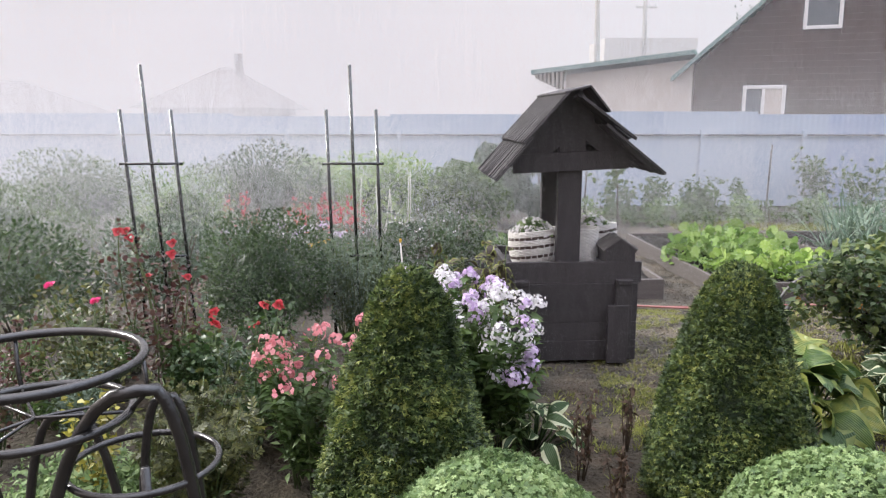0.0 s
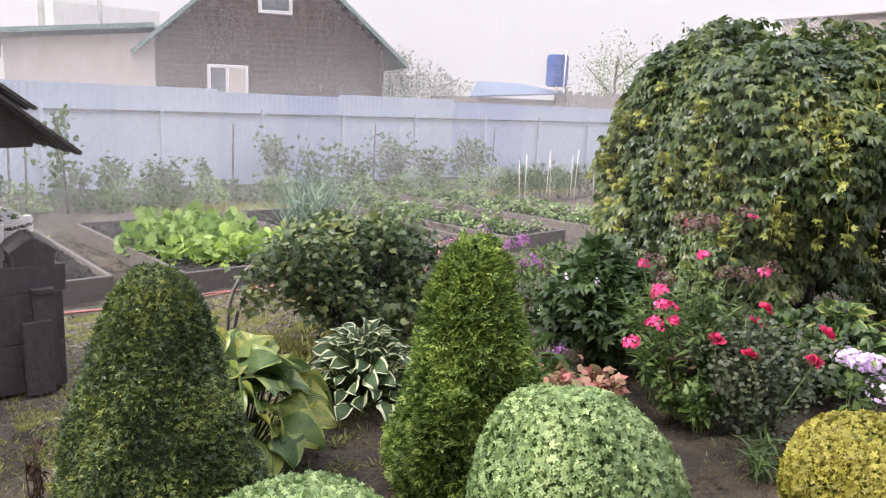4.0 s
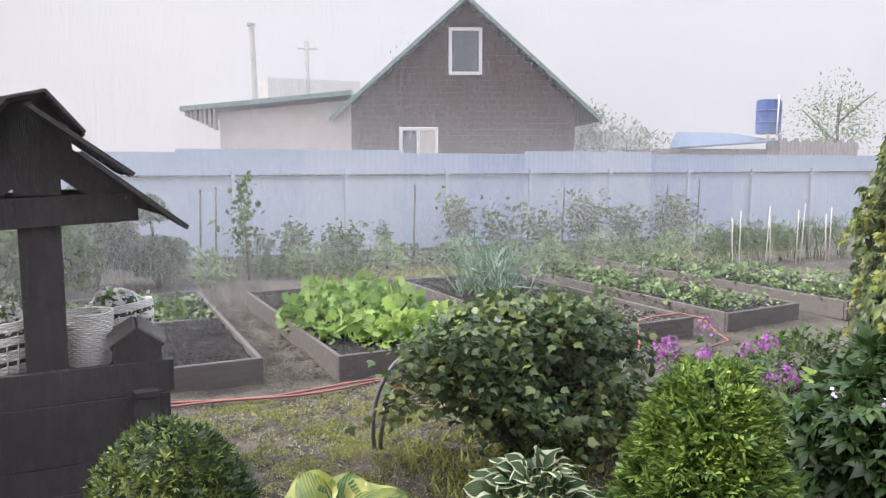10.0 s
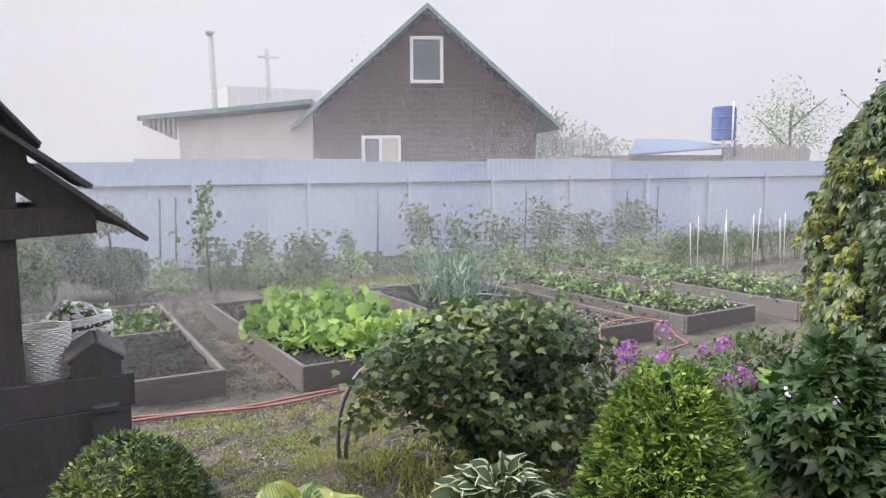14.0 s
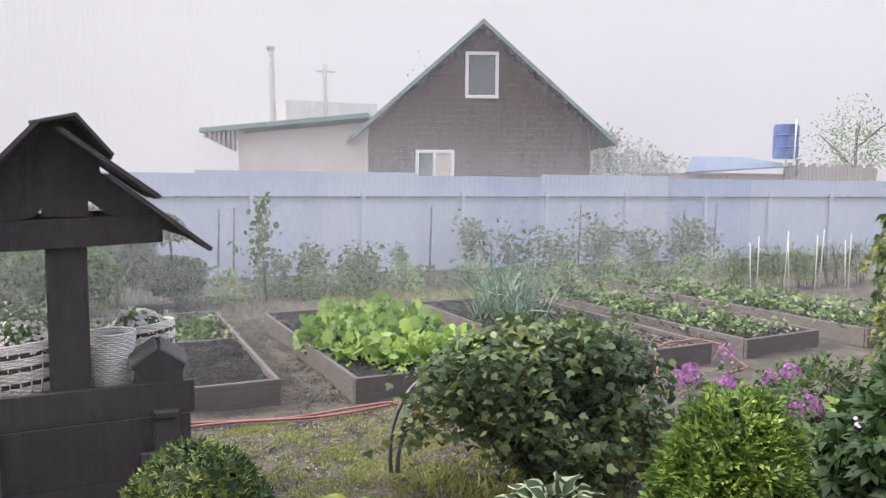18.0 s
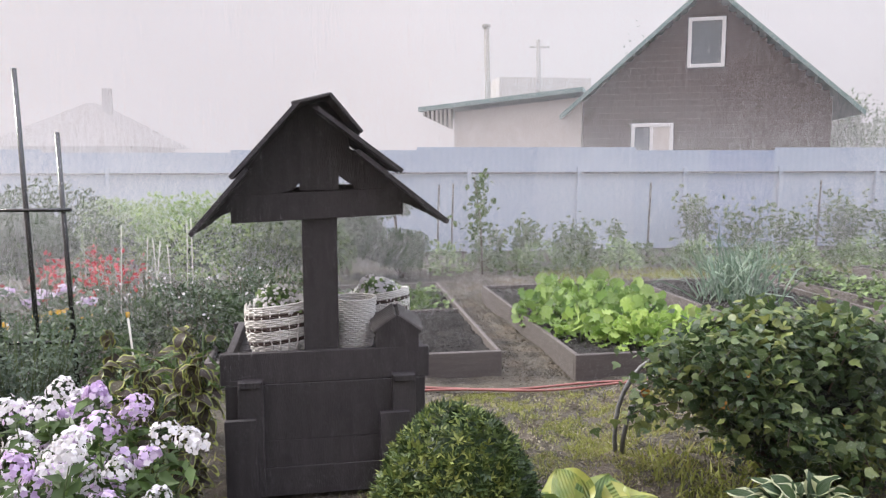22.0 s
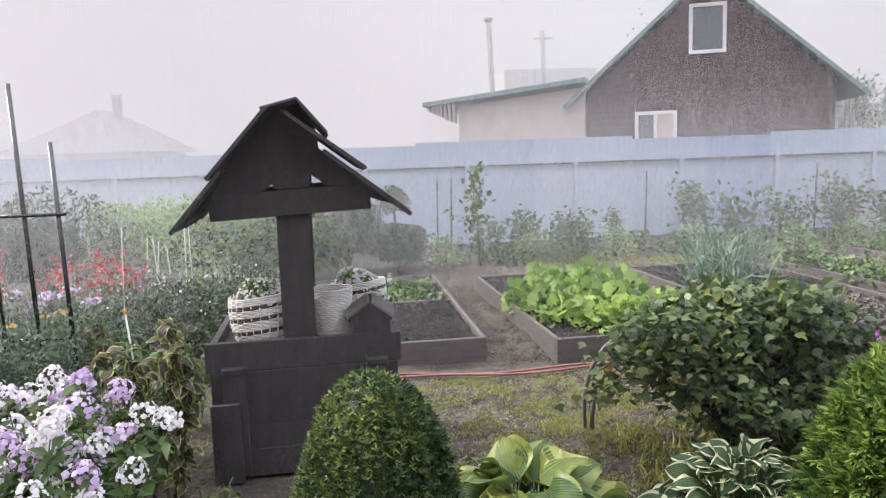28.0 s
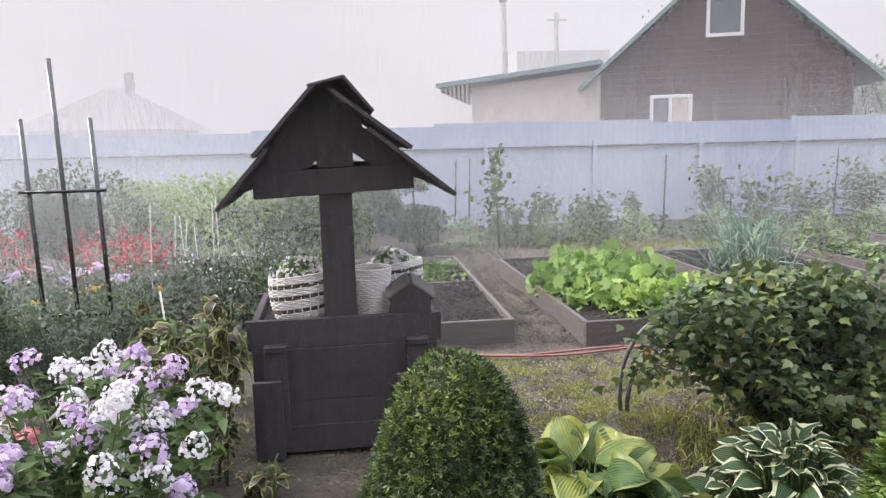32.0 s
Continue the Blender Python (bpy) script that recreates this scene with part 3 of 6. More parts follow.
def sheet(x0, x1, z0, z1):
    n = max(2, int((x1 - x0) / 0.05))
    xs = np.linspace(x0, x1, n * 2)
    ys = np.where((np.arange(n * 2) // 2) % 2 == 0, 0.0, 0.003)
    v = np.vstack([np.stack([xs, ys, np.full_like(xs, z0)], 1), np.stack([xs, ys, np.full_like(xs, z1)], 1)])
    k = len(xs)
    i = np.arange(k - 1)
    v = np.vstack([v, v + np.array([0, 0.004, 0])])
    f = np.vstack([np.stack([i, i + 1, i + 1 + k, i + k], 1), np.stack([i + 2 * k + 1, i + 2 * k, i + 3 * k, i + 3 * k + 1], 1)])
    return array_mesh("panel", v, f)


edges = [-22, -20, -17, -14, -11.9, -9.9, -7.9, -5.9, -3.9, -2.9, -1.06, 0.56, 1.9, 3.9, 5.6, 6.9, 8.07, 9.6, 11.0, 13.2, 15.4, 17.6, 19.8, 22, 24.2]
for i, (a, b) in enumerate(zip(edges, edges[1:])):
    top = 1.75 if (1.9 <= a < 5.5 or 8 < a < 10) else 1.70
    if a < -1.1:
        top = 1.66 + 0.05 * (a < -4)
    m = M_FENCE2 if (6.8 < a < 8 or 10.9 < a < 13) else (M_FENCE3 if i % 4 == 1 else M_FENCE)
    link("panel", sheet(a, b, 0.03, top), m, fence)
    # Thin dark strip filling the gap below the sheet.
    bm = bmesh.new()
    box(bm, a, b, -0.015, 0.02, -0.02, 0.034)
    part("foot_strip", bm, M_STAKE, fence)
for x in (-11.9, -9, -5.94, -2.93, -0.9, 1.05, 2.75, 4.6, 6.45, 8.17, 9.96, 11.94, 13.7, 15.5, 17.5, 19.5):
    bm = bmesh.new()
    box(bm, x - 0.03, x + 0.03, -0.07, -0.012, 0, 1.42, 0.006)
    part("post", bm, M_FENCE3, fence)
for a, b in zip((-12, -2.9, 4.6, 11.94), (-2.9, 4.6, 11.94, 20)):
    bm = bmesh.new()
    box(bm, a, b - 0.01, -0.05, -0.012, 1.31, 1.345, 0.004)
    part("rail", bm, M_RAIL, fence)

# ---- raised beds ----
def raised_bed(x0, x1, y0, y1, h, rz, label, divider=None):
    """Pivot at the front corner x0, y0."""
    t = thing("raised_bed", (x0, y0, 0), label, "garden bed", "raised beds", rz=rz)
    w, d = x1 - x0, y1 - y0
    th = 0.035
    for bx in ((0, w, 0, th), (0, w, d - th, d), (0, th, th + 0.002, d - th - 0.002), (w - th, w, th + 0.002, d - th - 0.002)):
        bm = bmesh.new()
        box(bm, bx[0], bx[1], bx[2], bx[3], -0.03, h, 0.006)
        part("board", bm, M_BOARD, t)
    if divider:
        bm = bmesh.new()
        box(bm, th, w - th, divider - 0.018, divider + 0.018, 0, h - 0.01, 0.005)
        part("board", bm, M_BOARD, t)
    xs, ys = np.linspace(th, w - th, max(4, int(w / 0.04))), np.linspace(th, d - th, max(4, int(d / 0.04)))
    X, Y = np.meshgrid(xs, ys)
    Z = h - 0.05 + RNG.normal(size=X.shape) * 0.014 + 0.015 * np.sin(X * 9) * np.sin(Y * 7)
    ix = np.arange(X.size).reshape(X.shape)
    f = np.stack([ix[:-1, :-1], ix[:-1, 1:], ix[1:, 1:], ix[1:, :-1]], -1).reshape(-1, 4)
    link("soil", array_mesh("soil", np.stack([X, Y, Z], -1).reshape(-1, 3), f), M_BEDSOIL, t, "dark crumbly soil")
    return t


BED_H = 0.17
bed_a = raised_bed(-0.15, 1.96, 6.55, 9.65, BED_H, 2.5, "brown board raised bed with dark bare soil", 1.62)
bed_b = raised_bed(2.46, 3.75, 6.46, 9.45, BED_H, 3.5, "brown board raised bed full of bright lettuce")
bed_c = raised_bed(4.3, 5.8, 6.42, 9.6, BED_H, 4, "brown board raised bed with mulch and a leek clump")
bed_d = raised_bed(6.2, 7.24, 6.52, 10.2, BED_H, 6, "brown board raised bed planted with strawberries")
bed_e = raised_bed(7.75, 8.9, 6.5, 10.4, BED_H, 6, "brown board raised bed planted with leafy strawberries")

# ---- wishing well ----
def wishing_well():
    w = thing("wishing_well", (0.77, 4.8, 0), "dark-stained wooden decorative well with a slatted gable roof", "well", rz=3.5)
    def plank(name, *b, bevel=0.003, m=None, label="", parent=None):
        bm = bmesh.new()
        box(bm, *b, bevel, m)
        return part(name, bm, M_DARK, parent or w, label)
    for k, (z0, z1) in enumerate(((0.0, 0.14), (0.1415, 0.27), (0.2715, 0.54), (0.5415, 0.688))):
        half = 0.46 + 0.02 * (k == 3)
        plank("front_plank", -half, half, 0.003 * (k % 2), 0.035, z0, z1)
        plank("back_plank", -half, half, 0.665, 0.70, z0, z1)
        for sx in (-1, 1):
            plank("side_plank", min(sx * 0.42, sx * 0.455), max(sx * 0.42, sx * 0.455), 0.038, 0.662, z0, z1)
    for k in range(5):
        plank("deck_board", -0.455, 0.455, 0.04 + 0.125 * k, 0.16 + 0.125 * k, 0.60, 0.63)
    for x in (-0.40, 0.30):
        plank("corner_bracket", x, x + 0.11, -0.045, -0.002, 0.02, 0.57)
        plank("corner_bracket", x - 0.06, x + 0.08, -0.075, -0.047, 0.0, 0.40)
        plank("peg", x + 0.005, x + 0.105, -0.06, -0.047, 0.54, 0.57, bevel=0.003)
    tilt = Matrix.Translation((0, 0, 1.36)) @ Matrix.Rotation(radians(-2.4), 4, "Y") @ Matrix.Translation((0, 0, -1.36))
    for y in (0.0, 0.56):
        plank("post", -0.10, 0.06, y + 0.04, y + 0.10, 0.632, 1.72)
        yb = y + 0.002 if y == 0 else y + 0.105
        plank("tie_beam", -0.41, 0.36, yb, yb + 0.035, 1.30, 1.425, m=tilt)
        outline = ((-0.09, 1.805), (0.02, 1.83), (0.11, 1.715), (0.12, 1.618), (0.48, 1.335), (0.46, 1.335), (0.145, 1.44), (0.07, 1.497), (0.07, 1.43), (-0.105, 1.43), (-0.105, 1.462), (-0.13, 1.436), (-0.50, 1.30), (-0.535, 1.285), (-0.345, 1.513))
        bm = bmesh.new()
        f = bm.faces.new([bm.verts.new((px, yb + 0.004, pz)) for px, pz in outline])
        r = bmesh.ops.extrude_face_region(bm, geom=[f])
        for v in [e for e in r["geom"] if isinstance(e, bmesh.types.BMVert)]:
            v.co.y += 0.027
        bmesh.ops.recalc_face_normals(bm, faces=bm.faces)
        part("gable_board", bm, M_DARK, w)
    plank("ridge_beam", -0.125, -0.055, 0.05, 0.72, 1.65, 1.715)
    # round-backed slats, in two overlapping tiers on each slope
    n, wd = 21, 0.046
    for side, slope, tiers in ((-1, 0.852, ((0.35, 0.705, 0.0), (0.0, 0.42, 0.018))), (1, 0.665, ((0.30, 0.80, 0.0), (0.06, 0.50, 0.034)))):
        for tier, (d0, d1, lift) in enumerate(tiers):
            me = bpy.data.meshes.new("roof_slat")
            bm = bmesh.new()
            box(bm, d0, d1, -wd / 2 + 0.001, wd / 2 - 0.001, -0.010, 0.008)
            long_top = [e for e in bm.edges if all(v.co.z > 0 for v in e.verts) and abs(e.verts[0].co.x - e.verts[1].co.x) > 0.1]
            bmesh.ops.bevel(bm, geom=long_top, offset=0.011, segments=2, affect="EDGES")
            bm.to_mesh(me)
            bm.free()
            me.materials.append(M_DARK)
            for k in range(n):
                short = side > 0 and k == (2 if tier == 0 else 1)
                ob = new("roof_slat", me)
                ob.parent = w
                m = Matrix.Translation((-0.09, -0.2 + wd * k, 1.79)) @ (Matrix.Rotation(math.pi, 4, "Z") if side < 0 else Matrix()) @ Matrix.Rotation(slope - 0.02 * tier + random.uniform(-0.008, 0.008), 4, "Y")
                ob.matrix_basis = m @ Matrix.Translation(((0.34 if tier == 0 else 0.0) if short else random.uniform(-0.006, 0.006), 0, lift)) @ Matrix.Diagonal(((0.58 if tier == 0 else 0.72) if short else 1.0, 1, 1, 1))
    # loose ridge cap, sunk to the steep side
    for name, (xa, za), (xb, zb) in (("ridge_cap", (-0.13, 1.806), (0.032, 1.846)), ("ridge_cap", (0.037, 1.847), (0.172, 1.685))):
        run, turn_y = math.hypot(xb - xa, zb - za), math.atan2(za - zb, xb - xa)
        for k in range(10):
            plank(name, 0.0, run + random.uniform(-0.006, 0.006), -0.21 + 0.095 * k, -0.118 + 0.095 * k, -0.016, 0.0, bevel=0.004, m=Matrix.Translation((xa, 0, za)) @ Matrix.Rotation(turn_y, 4, "Y"))
    return w


well = wishing_well()


def basket(x, y, z, r, h, mat, band, label, flowers=True):
    b = thing("wicker_basket", (x, y, z), label, "basket", "baskets on the well")
    rows = 24
    for k in range(rows):
        t = (k + 0.5) / rows
        rr = r * (0.78 + 0.62 * t - 0.42 * t * t) / 0.95 if band else r * (0.8 + 0.2 * t)
        a = np.linspace(0, 2 * np.pi, 57)[:-1]
        wob = 0.004 * np.cos(14 * a + np.pi * k)
        tilt = 0.026 * np.cos(a + 0.6) if band else 0.0
        pth = np.stack([(rr + wob) * np.cos(a), (rr + wob) * np.sin(a), np.full(56, h * t) + tilt], 1)
        v, f = tube(pth, h / rows * 0.56, 6, True)
        link("woven_ring", array_mesh("woven_ring", v, f, True), M_WICKD if band and k in (5, 6, 12, 13, 18, 19) else mat, b)
    if band:
        prof = [(r * (0.78 + 0.62 * t - 0.42 * t * t) / 0.95 + 0.004, 0, h * t) for t in (0.03, 0.25, 0.5, 0.75, 0.97)]
        v, f = tube(prof, 0.0042, 4)
        me = array_mesh("upright_cane", v, f, True)
        me.materials.append(mat)
        for k in range(26):
            ob = new("upright_cane", me)
            ob.parent = b
            ob.rotation_euler = (0, 0, 2 * math.pi * (k + 0.5) / 26)
    bm = bmesh.new()
    bmesh.ops.create_cone(bm, cap_ends=True, segments=24, radius1=r * 0.7, radius2=r * 0.86, depth=h * 0.85, matrix=Matrix.Translation((0, 0, h * 0.425)))
    part("lining", bm, M_BEDSOIL if flowers else M_WICKD, b)
    if flowers:
        p, o = blob(200, r * 0.8, r * 0.8, h * 0.3, low=0.0, inner=0.3)
        foliage("plant", OVAL, p + np.array([0, 0, h * 0.9]), o, 0.04, L_BALL, b, "green plant with white flowers")
        p, o = blob(330, r * 0.95, r * 0.95, h * 0.42, low=0.0, inner=0.1)
        foliage("blossom", FLORET, p + np.array([0, 0, h * 0.9]), o, 0.023, P_WHITE, b, "white flowers", wild=0.5, facing=True)
    return b


basket(0.55, 5.08, 0.63, 0.17, 0.24, M_WICKER, True, "white wicker basket with dark bands and white flowers")
basket(0.90, 5.12, 0.63, 0.105, 0.25, M_WICKER, False, "tall plain white wicker pot, empty", False)
basket(1.03, 5.38, 0.63, 0.15, 0.23, M_WICKER, True, "white wicker basket with dark bands and trailing plant")
mini = thing("birdhouse", (1.1, 4.93, 0.665), "small dark wooden house with a scalloped roof", "birdhouse")
bm = bmesh.new()
box(bm, -0.10, 0.10, -0.105, 0.16, 0, 0.105, 0.004)
part("wall", bm, M_DARK, mini)
for y in (-0.105, 0.152):
    bm = bmesh.new()
    f = bm.faces.new([bm.verts.new(q) for q in ((-0.112, y, 0.10), (0.112, y, 0.10), (0.0, y, 0.178))])
    r = bmesh.ops.extrude_face_region(bm, geom=[f])
    for v in [e for e in r["geom"] if isinstance(e, bmesh.types.BMVert)]:
        v.co.y += 0.008
    bmesh.ops.recalc_face_normals(bm, faces=bm.faces)
    part("gable", bm, M_DARK, mini)
for s in (-1, 1):
    for k in range(7):
        bm = bmesh.new()
        bmesh.ops.create_cone(bm, cap_ends=True, segments=10, radius1=0.019, radius2=0.019, depth=0.132, matrix=Matrix.Translation((0.0, -0.075 + 0.04 * k, 0.168)) @ Matrix.Rotation(s * radians(-57) if s > 0 else radians(57), 4, "Y") @ Matrix.Translation((0, 0, -0.07)))
        part("roof_tile", bm, M_TILE, mini)

# ---- houses beyond the fence ----
HY = 24.0
house = thing("house", (11.75, HY, 0), "dark brown plank house with white windows and green roof trim", "house", rz=-22)
def hpart(name, bm, mat, label="", parent=None):
    return part(name, bm, mat, parent or house, label)


rise = 0.88
WINDOWS = ((-2.2, -0.91, 1.5, 2.66), (-0.57, 0.53, 4.36, 5.88))
for k in range(36):
    z0, z1 = 0.2 * k, 0.2 * k + 0.1995
    half = 3.75 if z1 < 3.45 else max(0.05, (6.72 - z1) / rise)
    if half < 0.1:
        break
    spans = [(-half, min(half, 3.64))]
    for a, b, c, d in WINDOWS:
        if z1 > c and z0 < d:
            spans = [q for u, v in spans for q in ((u, a), (b, v))]
    for u, v in spans:
        bm = bmesh.new()
        box(bm, u, v, 0, 0.04, z0, z1, 0.0025)
        hpart("wall_plank", bm, M_HOUSE)
bm = bmesh.new()
for y in (0.05, 6.0):
    vs = [bm.verts.new(p) for p in ((-3.7, y, 0), (3.6, y, 0), (3.6, y, 3.4), (0, y, 6.6), (-3.7, y, 3.4))]
    bm.faces.new(vs)
for a in (-3.7, 3.6):
    bm.faces.new([bm.verts.new(p) for p in ((a, 0.05, 0), (a, 6, 0), (a, 6, 3.4), (a, 0.05, 3.4))])
hpart("wall", bm, M_HOUSE)
for s in (-1, 1):
    bm = bmesh.new()
    vs = [bm.verts.new(p) for p in ((0, -0.33, 6.86), (0, 6.3, 6.86), (s * 4.42, 6.3, 6.86 - 4.42 * rise), (s * 4.42, -0.33, 6.86 - 4.42 * rise))]
    f = bm.faces.new(vs if s < 0 else vs[::-1])
    r = bmesh.ops.extrude_face_region(bm, geom=[f])
    for v in [e for e in r["geom"] if isinstance(e, bmesh.types.BMVert)]:
        v.co.z -= 0.12
    bmesh.ops.recalc_face_normals(bm, faces=bm.faces)
    hpart("roof", bm, M_ROOFG, "green metal roof")
    bm = bmesh.new()
    vs = [bm.verts.new(p) for p in ((0, -0.38, 6.88), (s * 4.46, -0.38, 6.88 - 4.46 * rise), (s * 4.46, -0.38, 6.72 - 4.46 * rise), (0, -0.38, 6.72))]
    f = bm.faces.new(vs)
    r = bmesh.ops.extrude_face_region(bm, geom=[f])
    for v in [e for e in r["geom"] if isinstance(e, bmesh.types.BMVert)]:
        v.co.y += 0.045
    bmesh.ops.recalc_face_normals(bm, faces=bm.faces)
    hpart("bargeboard", bm, M_ROOFG, "green roof trim")
def window(x0, x1, z0, z1, mullion):
    bm = bmesh.new()
    box(bm, x0 - 0.02, x1 + 0.02, -0.01, 0.045, z0 - 0.02, z1 + 0.02)
    win = hpart("window", bm, M_GLASS, "dark reflecting pane")
    fw = 0.11
    for b in ((x0, x0 + fw, z0, z1), (x1 - fw, x1, z0, z1), (x0 + fw, x1 - fw, z1 - fw, z1), (x0 + fw, x1 - fw, z0, z0 + fw)):
        bm = bmesh.new()
        box(bm, b[0], b[1], -0.06, -0.012, b[2], b[3], 0.01)
        hpart("frame", bm, M_WHITE, "white frame", win)
    if mullion:
        bm = bmesh.new()
        c = (x0 + x1) / 2 - 0.02
        box(bm, c - 0.05, c + 0.05, -0.06, -0.012, z0 + fw, z1 - fw, 0.01)
        hpart("frame", bm, M_WHITE, "white frame", win)
        bm = bmesh.new()
        box(bm, c + 0.05, x1 - fw, -0.024, -0.014, z0 + fw, z1 - fw)
        hpart("curtain", bm, M_PALE, "pale curtain", win)


window(*WINDOWS[0], True)
window(*WINDOWS[1], False)
# side wing with a flat sloping roof
wing = thing("annex", (11.75, HY, 0), "cream rendered annex with a shallow green-edged roof", "house", rz=-22)
bm = bmesh.new()
box(bm, -8.08, -3.78, 0.0, 5, 0, 3.0)
for v in bm.verts:
    if v.co.z > 2:
        v.co.z = 3.12 + 0.10 * (v.co.x + 8.08)
part("wall", bm, M_PALE, wing)
bm = bmesh.new()
box(bm, -9.25, -3.74, -0.4, 5.4, 0, 0.15)
for v in bm.verts:
    v.co.z += 3.14 + 0.098 * (v.co.x + 9.25)
part("roof", bm, M_ROOFG, wing, "green metal roof edge")
for k in range(7):
    bm = bmesh.new()
    box(bm, -9.1 + 0.15 * k, -9.02 + 0.15 * k, -0.35, -0.05, 2.98 - 0.07 * k, 3.14 + 0.014 * k)
    part("rafter_end", bm, M_GREYW, wing)

# shed with a blue barrel on top
shed = thing("shed", (18.4, 22, 0), "low shed with a blue metal roof", "shed")
bm = bmesh.new()
box(bm, 0.6, 9.5, 0, 3, 0, 2.0)
part("wall", bm, M_GREYW, shed)
bm = bmesh.new()
vs = [bm.verts.new(p) for p in ((-0.2, -0.4, 1.95), (4.8, -0.4, 2.25), (4.8, 2, 2.6), (2.2, 2, 2.6))]
f = bm.faces.new(vs)
r = bmesh.ops.extrude_face_region(bm, geom=[f])
for v in [e for e in r["geom"] if isinstance(e, bmesh.types.BMVert)]:
    v.co.z += 0.06
bmesh.ops.recalc_face_normals(bm, faces=bm.faces)
part("roof", bm, M_ROOFB, shed, "blue metal roof")
bm = bmesh.new()
for k in range(24):
    box(bm, 4.6 + 0.2 * k, 4.78 + 0.2 * k, -0.1, -0.06, 1.5, 2.35 + 0.08 * math.sin(k * 2.1))
part("plank_screen", bm, M_GREYW, shed, "grey weathered plank screen")
barrel = thing("water_barrel", (23.2, 22.1, 2.55), "blue plastic water barrel on a shed roof", "barrel")
bm = bmesh.new()
bmesh.ops.create_cone(bm, cap_ends=True, segments=28, radius1=0.44, radius2=0.44, depth=1.25, matrix=Matrix.Translation((0, 0, 0.625)))
bmesh.ops.bevel(bm, geom=[e for e in bm.edges if abs(e.verts[0].co.z - e.verts[1].co.z) < 0.01], offset=0.05, segments=2, affect="EDGES")
part("body", bm, M_BLUE, barrel)
for z in (0.42, 0.85):
    a = np.linspace(0, 2 * np.pi, 25)[:-1]
    rod("hoop", np.stack([0.45 * np.cos(a), 0.45 * np.sin(a), np.full(24, z)], 1), 0.025, M_BLUE, barrel, closed=True)
rod("pipe", [(-0.1, -0.5, -0.1), (-0.08, -0.5, 0.6), (-0.06, -0.5, 1.4)], 0.03, M_WHITE, barrel, "white pipe")
rod("leg", [(-0.3, -0.3, -0.6), (-0.3, -0.3, 0)], 0.06, M_GREYW, barrel)
rod("leg", [(0.3, -0.3, -0.6), (0.3, -0.3, 0)], 0.06, M_GREYW, barrel)


def far_house(x, y, w, d, wall, apex, mat, label, rz=0):
    h = thing("house", (x, y, 0), label, "house", "far houses", rz=rz)
    bm = bmesh.new()
    box(bm, -w / 2, w / 2, 0, d, 0, wall)
    part("wall", bm, mat, h)
    bm = bmesh.new()
    o = 0.6
    pts = [(-w / 2 - o, -o, wall - 0.1), (w / 2 + o, -o, wall - 0.1), (w / 2 + o, d + o, wall - 0.1), (-w / 2 - o, d + o, wall - 0.1), (0, d * 0.35, apex), (0, d * 0.65, apex)]
    v = [bm.verts.new(p) for p in pts]
    for q in ((0, 1, 4), (1, 2, 5, 4), (2, 3, 5), (3, 0, 4, 5), (3, 2, 1, 0)):
        bm.faces.new([v[i] for i in q])
    part("roof", bm, mat, h)
    return h


M_FAR = material("pale_brown_far_wall", (0.19, 0.16, 0.145), (0.24, 0.2, 0.185), 0.9, 1, 0.1, 20)
fh = far_house(-9.5, 30, 4.4, 7, 2.1, 3.75, M_FAR, "pale house with a hipped roof in mist")
bm = bmesh.new()
box(bm, 0.5, 0.8, 2.6, 2.9, 3.0, 4.3)
part("chimney", bm, M_FAR, fh)
far_house(-18.8, 30, 4.6, 6, 1.9, 3.2, M_FAR, "pale house with a tin roof in mist")
far_house(66, 24.7, 12, 8, 9.5, 10.4, M_FAR, "big pale house far off in mist")
bm = bmesh.new()
block = thing("outbuilding", (7.9, 38, 0), "pale flat-roofed building in mist", "building")
box(bm, 0, 4.6, 0, 4, 0, 5.5)
part("wall", bm, M_PALE, block)
for x, y, h in ((5.93, 30, 6.45), (9.87, 38, 7.3)):
    p = thing("utility_pole", (x, y, 0), "grey wooden utility pole", "pole", "utility poles")
    rod("pole", [(0, 0, 0), (0, 0, h * 0.6), (-0.06, 0, h)], 0.13, M_GREYW, p, taper=0.75)
    if y > 35:
        rod("crossbar", [(-0.5, 0, h - 0.35), (0.5, 0, h - 0.35)], 0.05, M_GREYW, p)
        for sx in (-0.45, 0.45, 0.15):
            rod("insulator", [(sx, 0, h - 0.3), (sx, 0, h - 0.1)], 0.05, M_WHITE, p)
    else:
        rod("cap", [(-0.08, -0.02, h), (-0.08, -0.02, h + 0.12)], 0.16, M_GREYW, p)

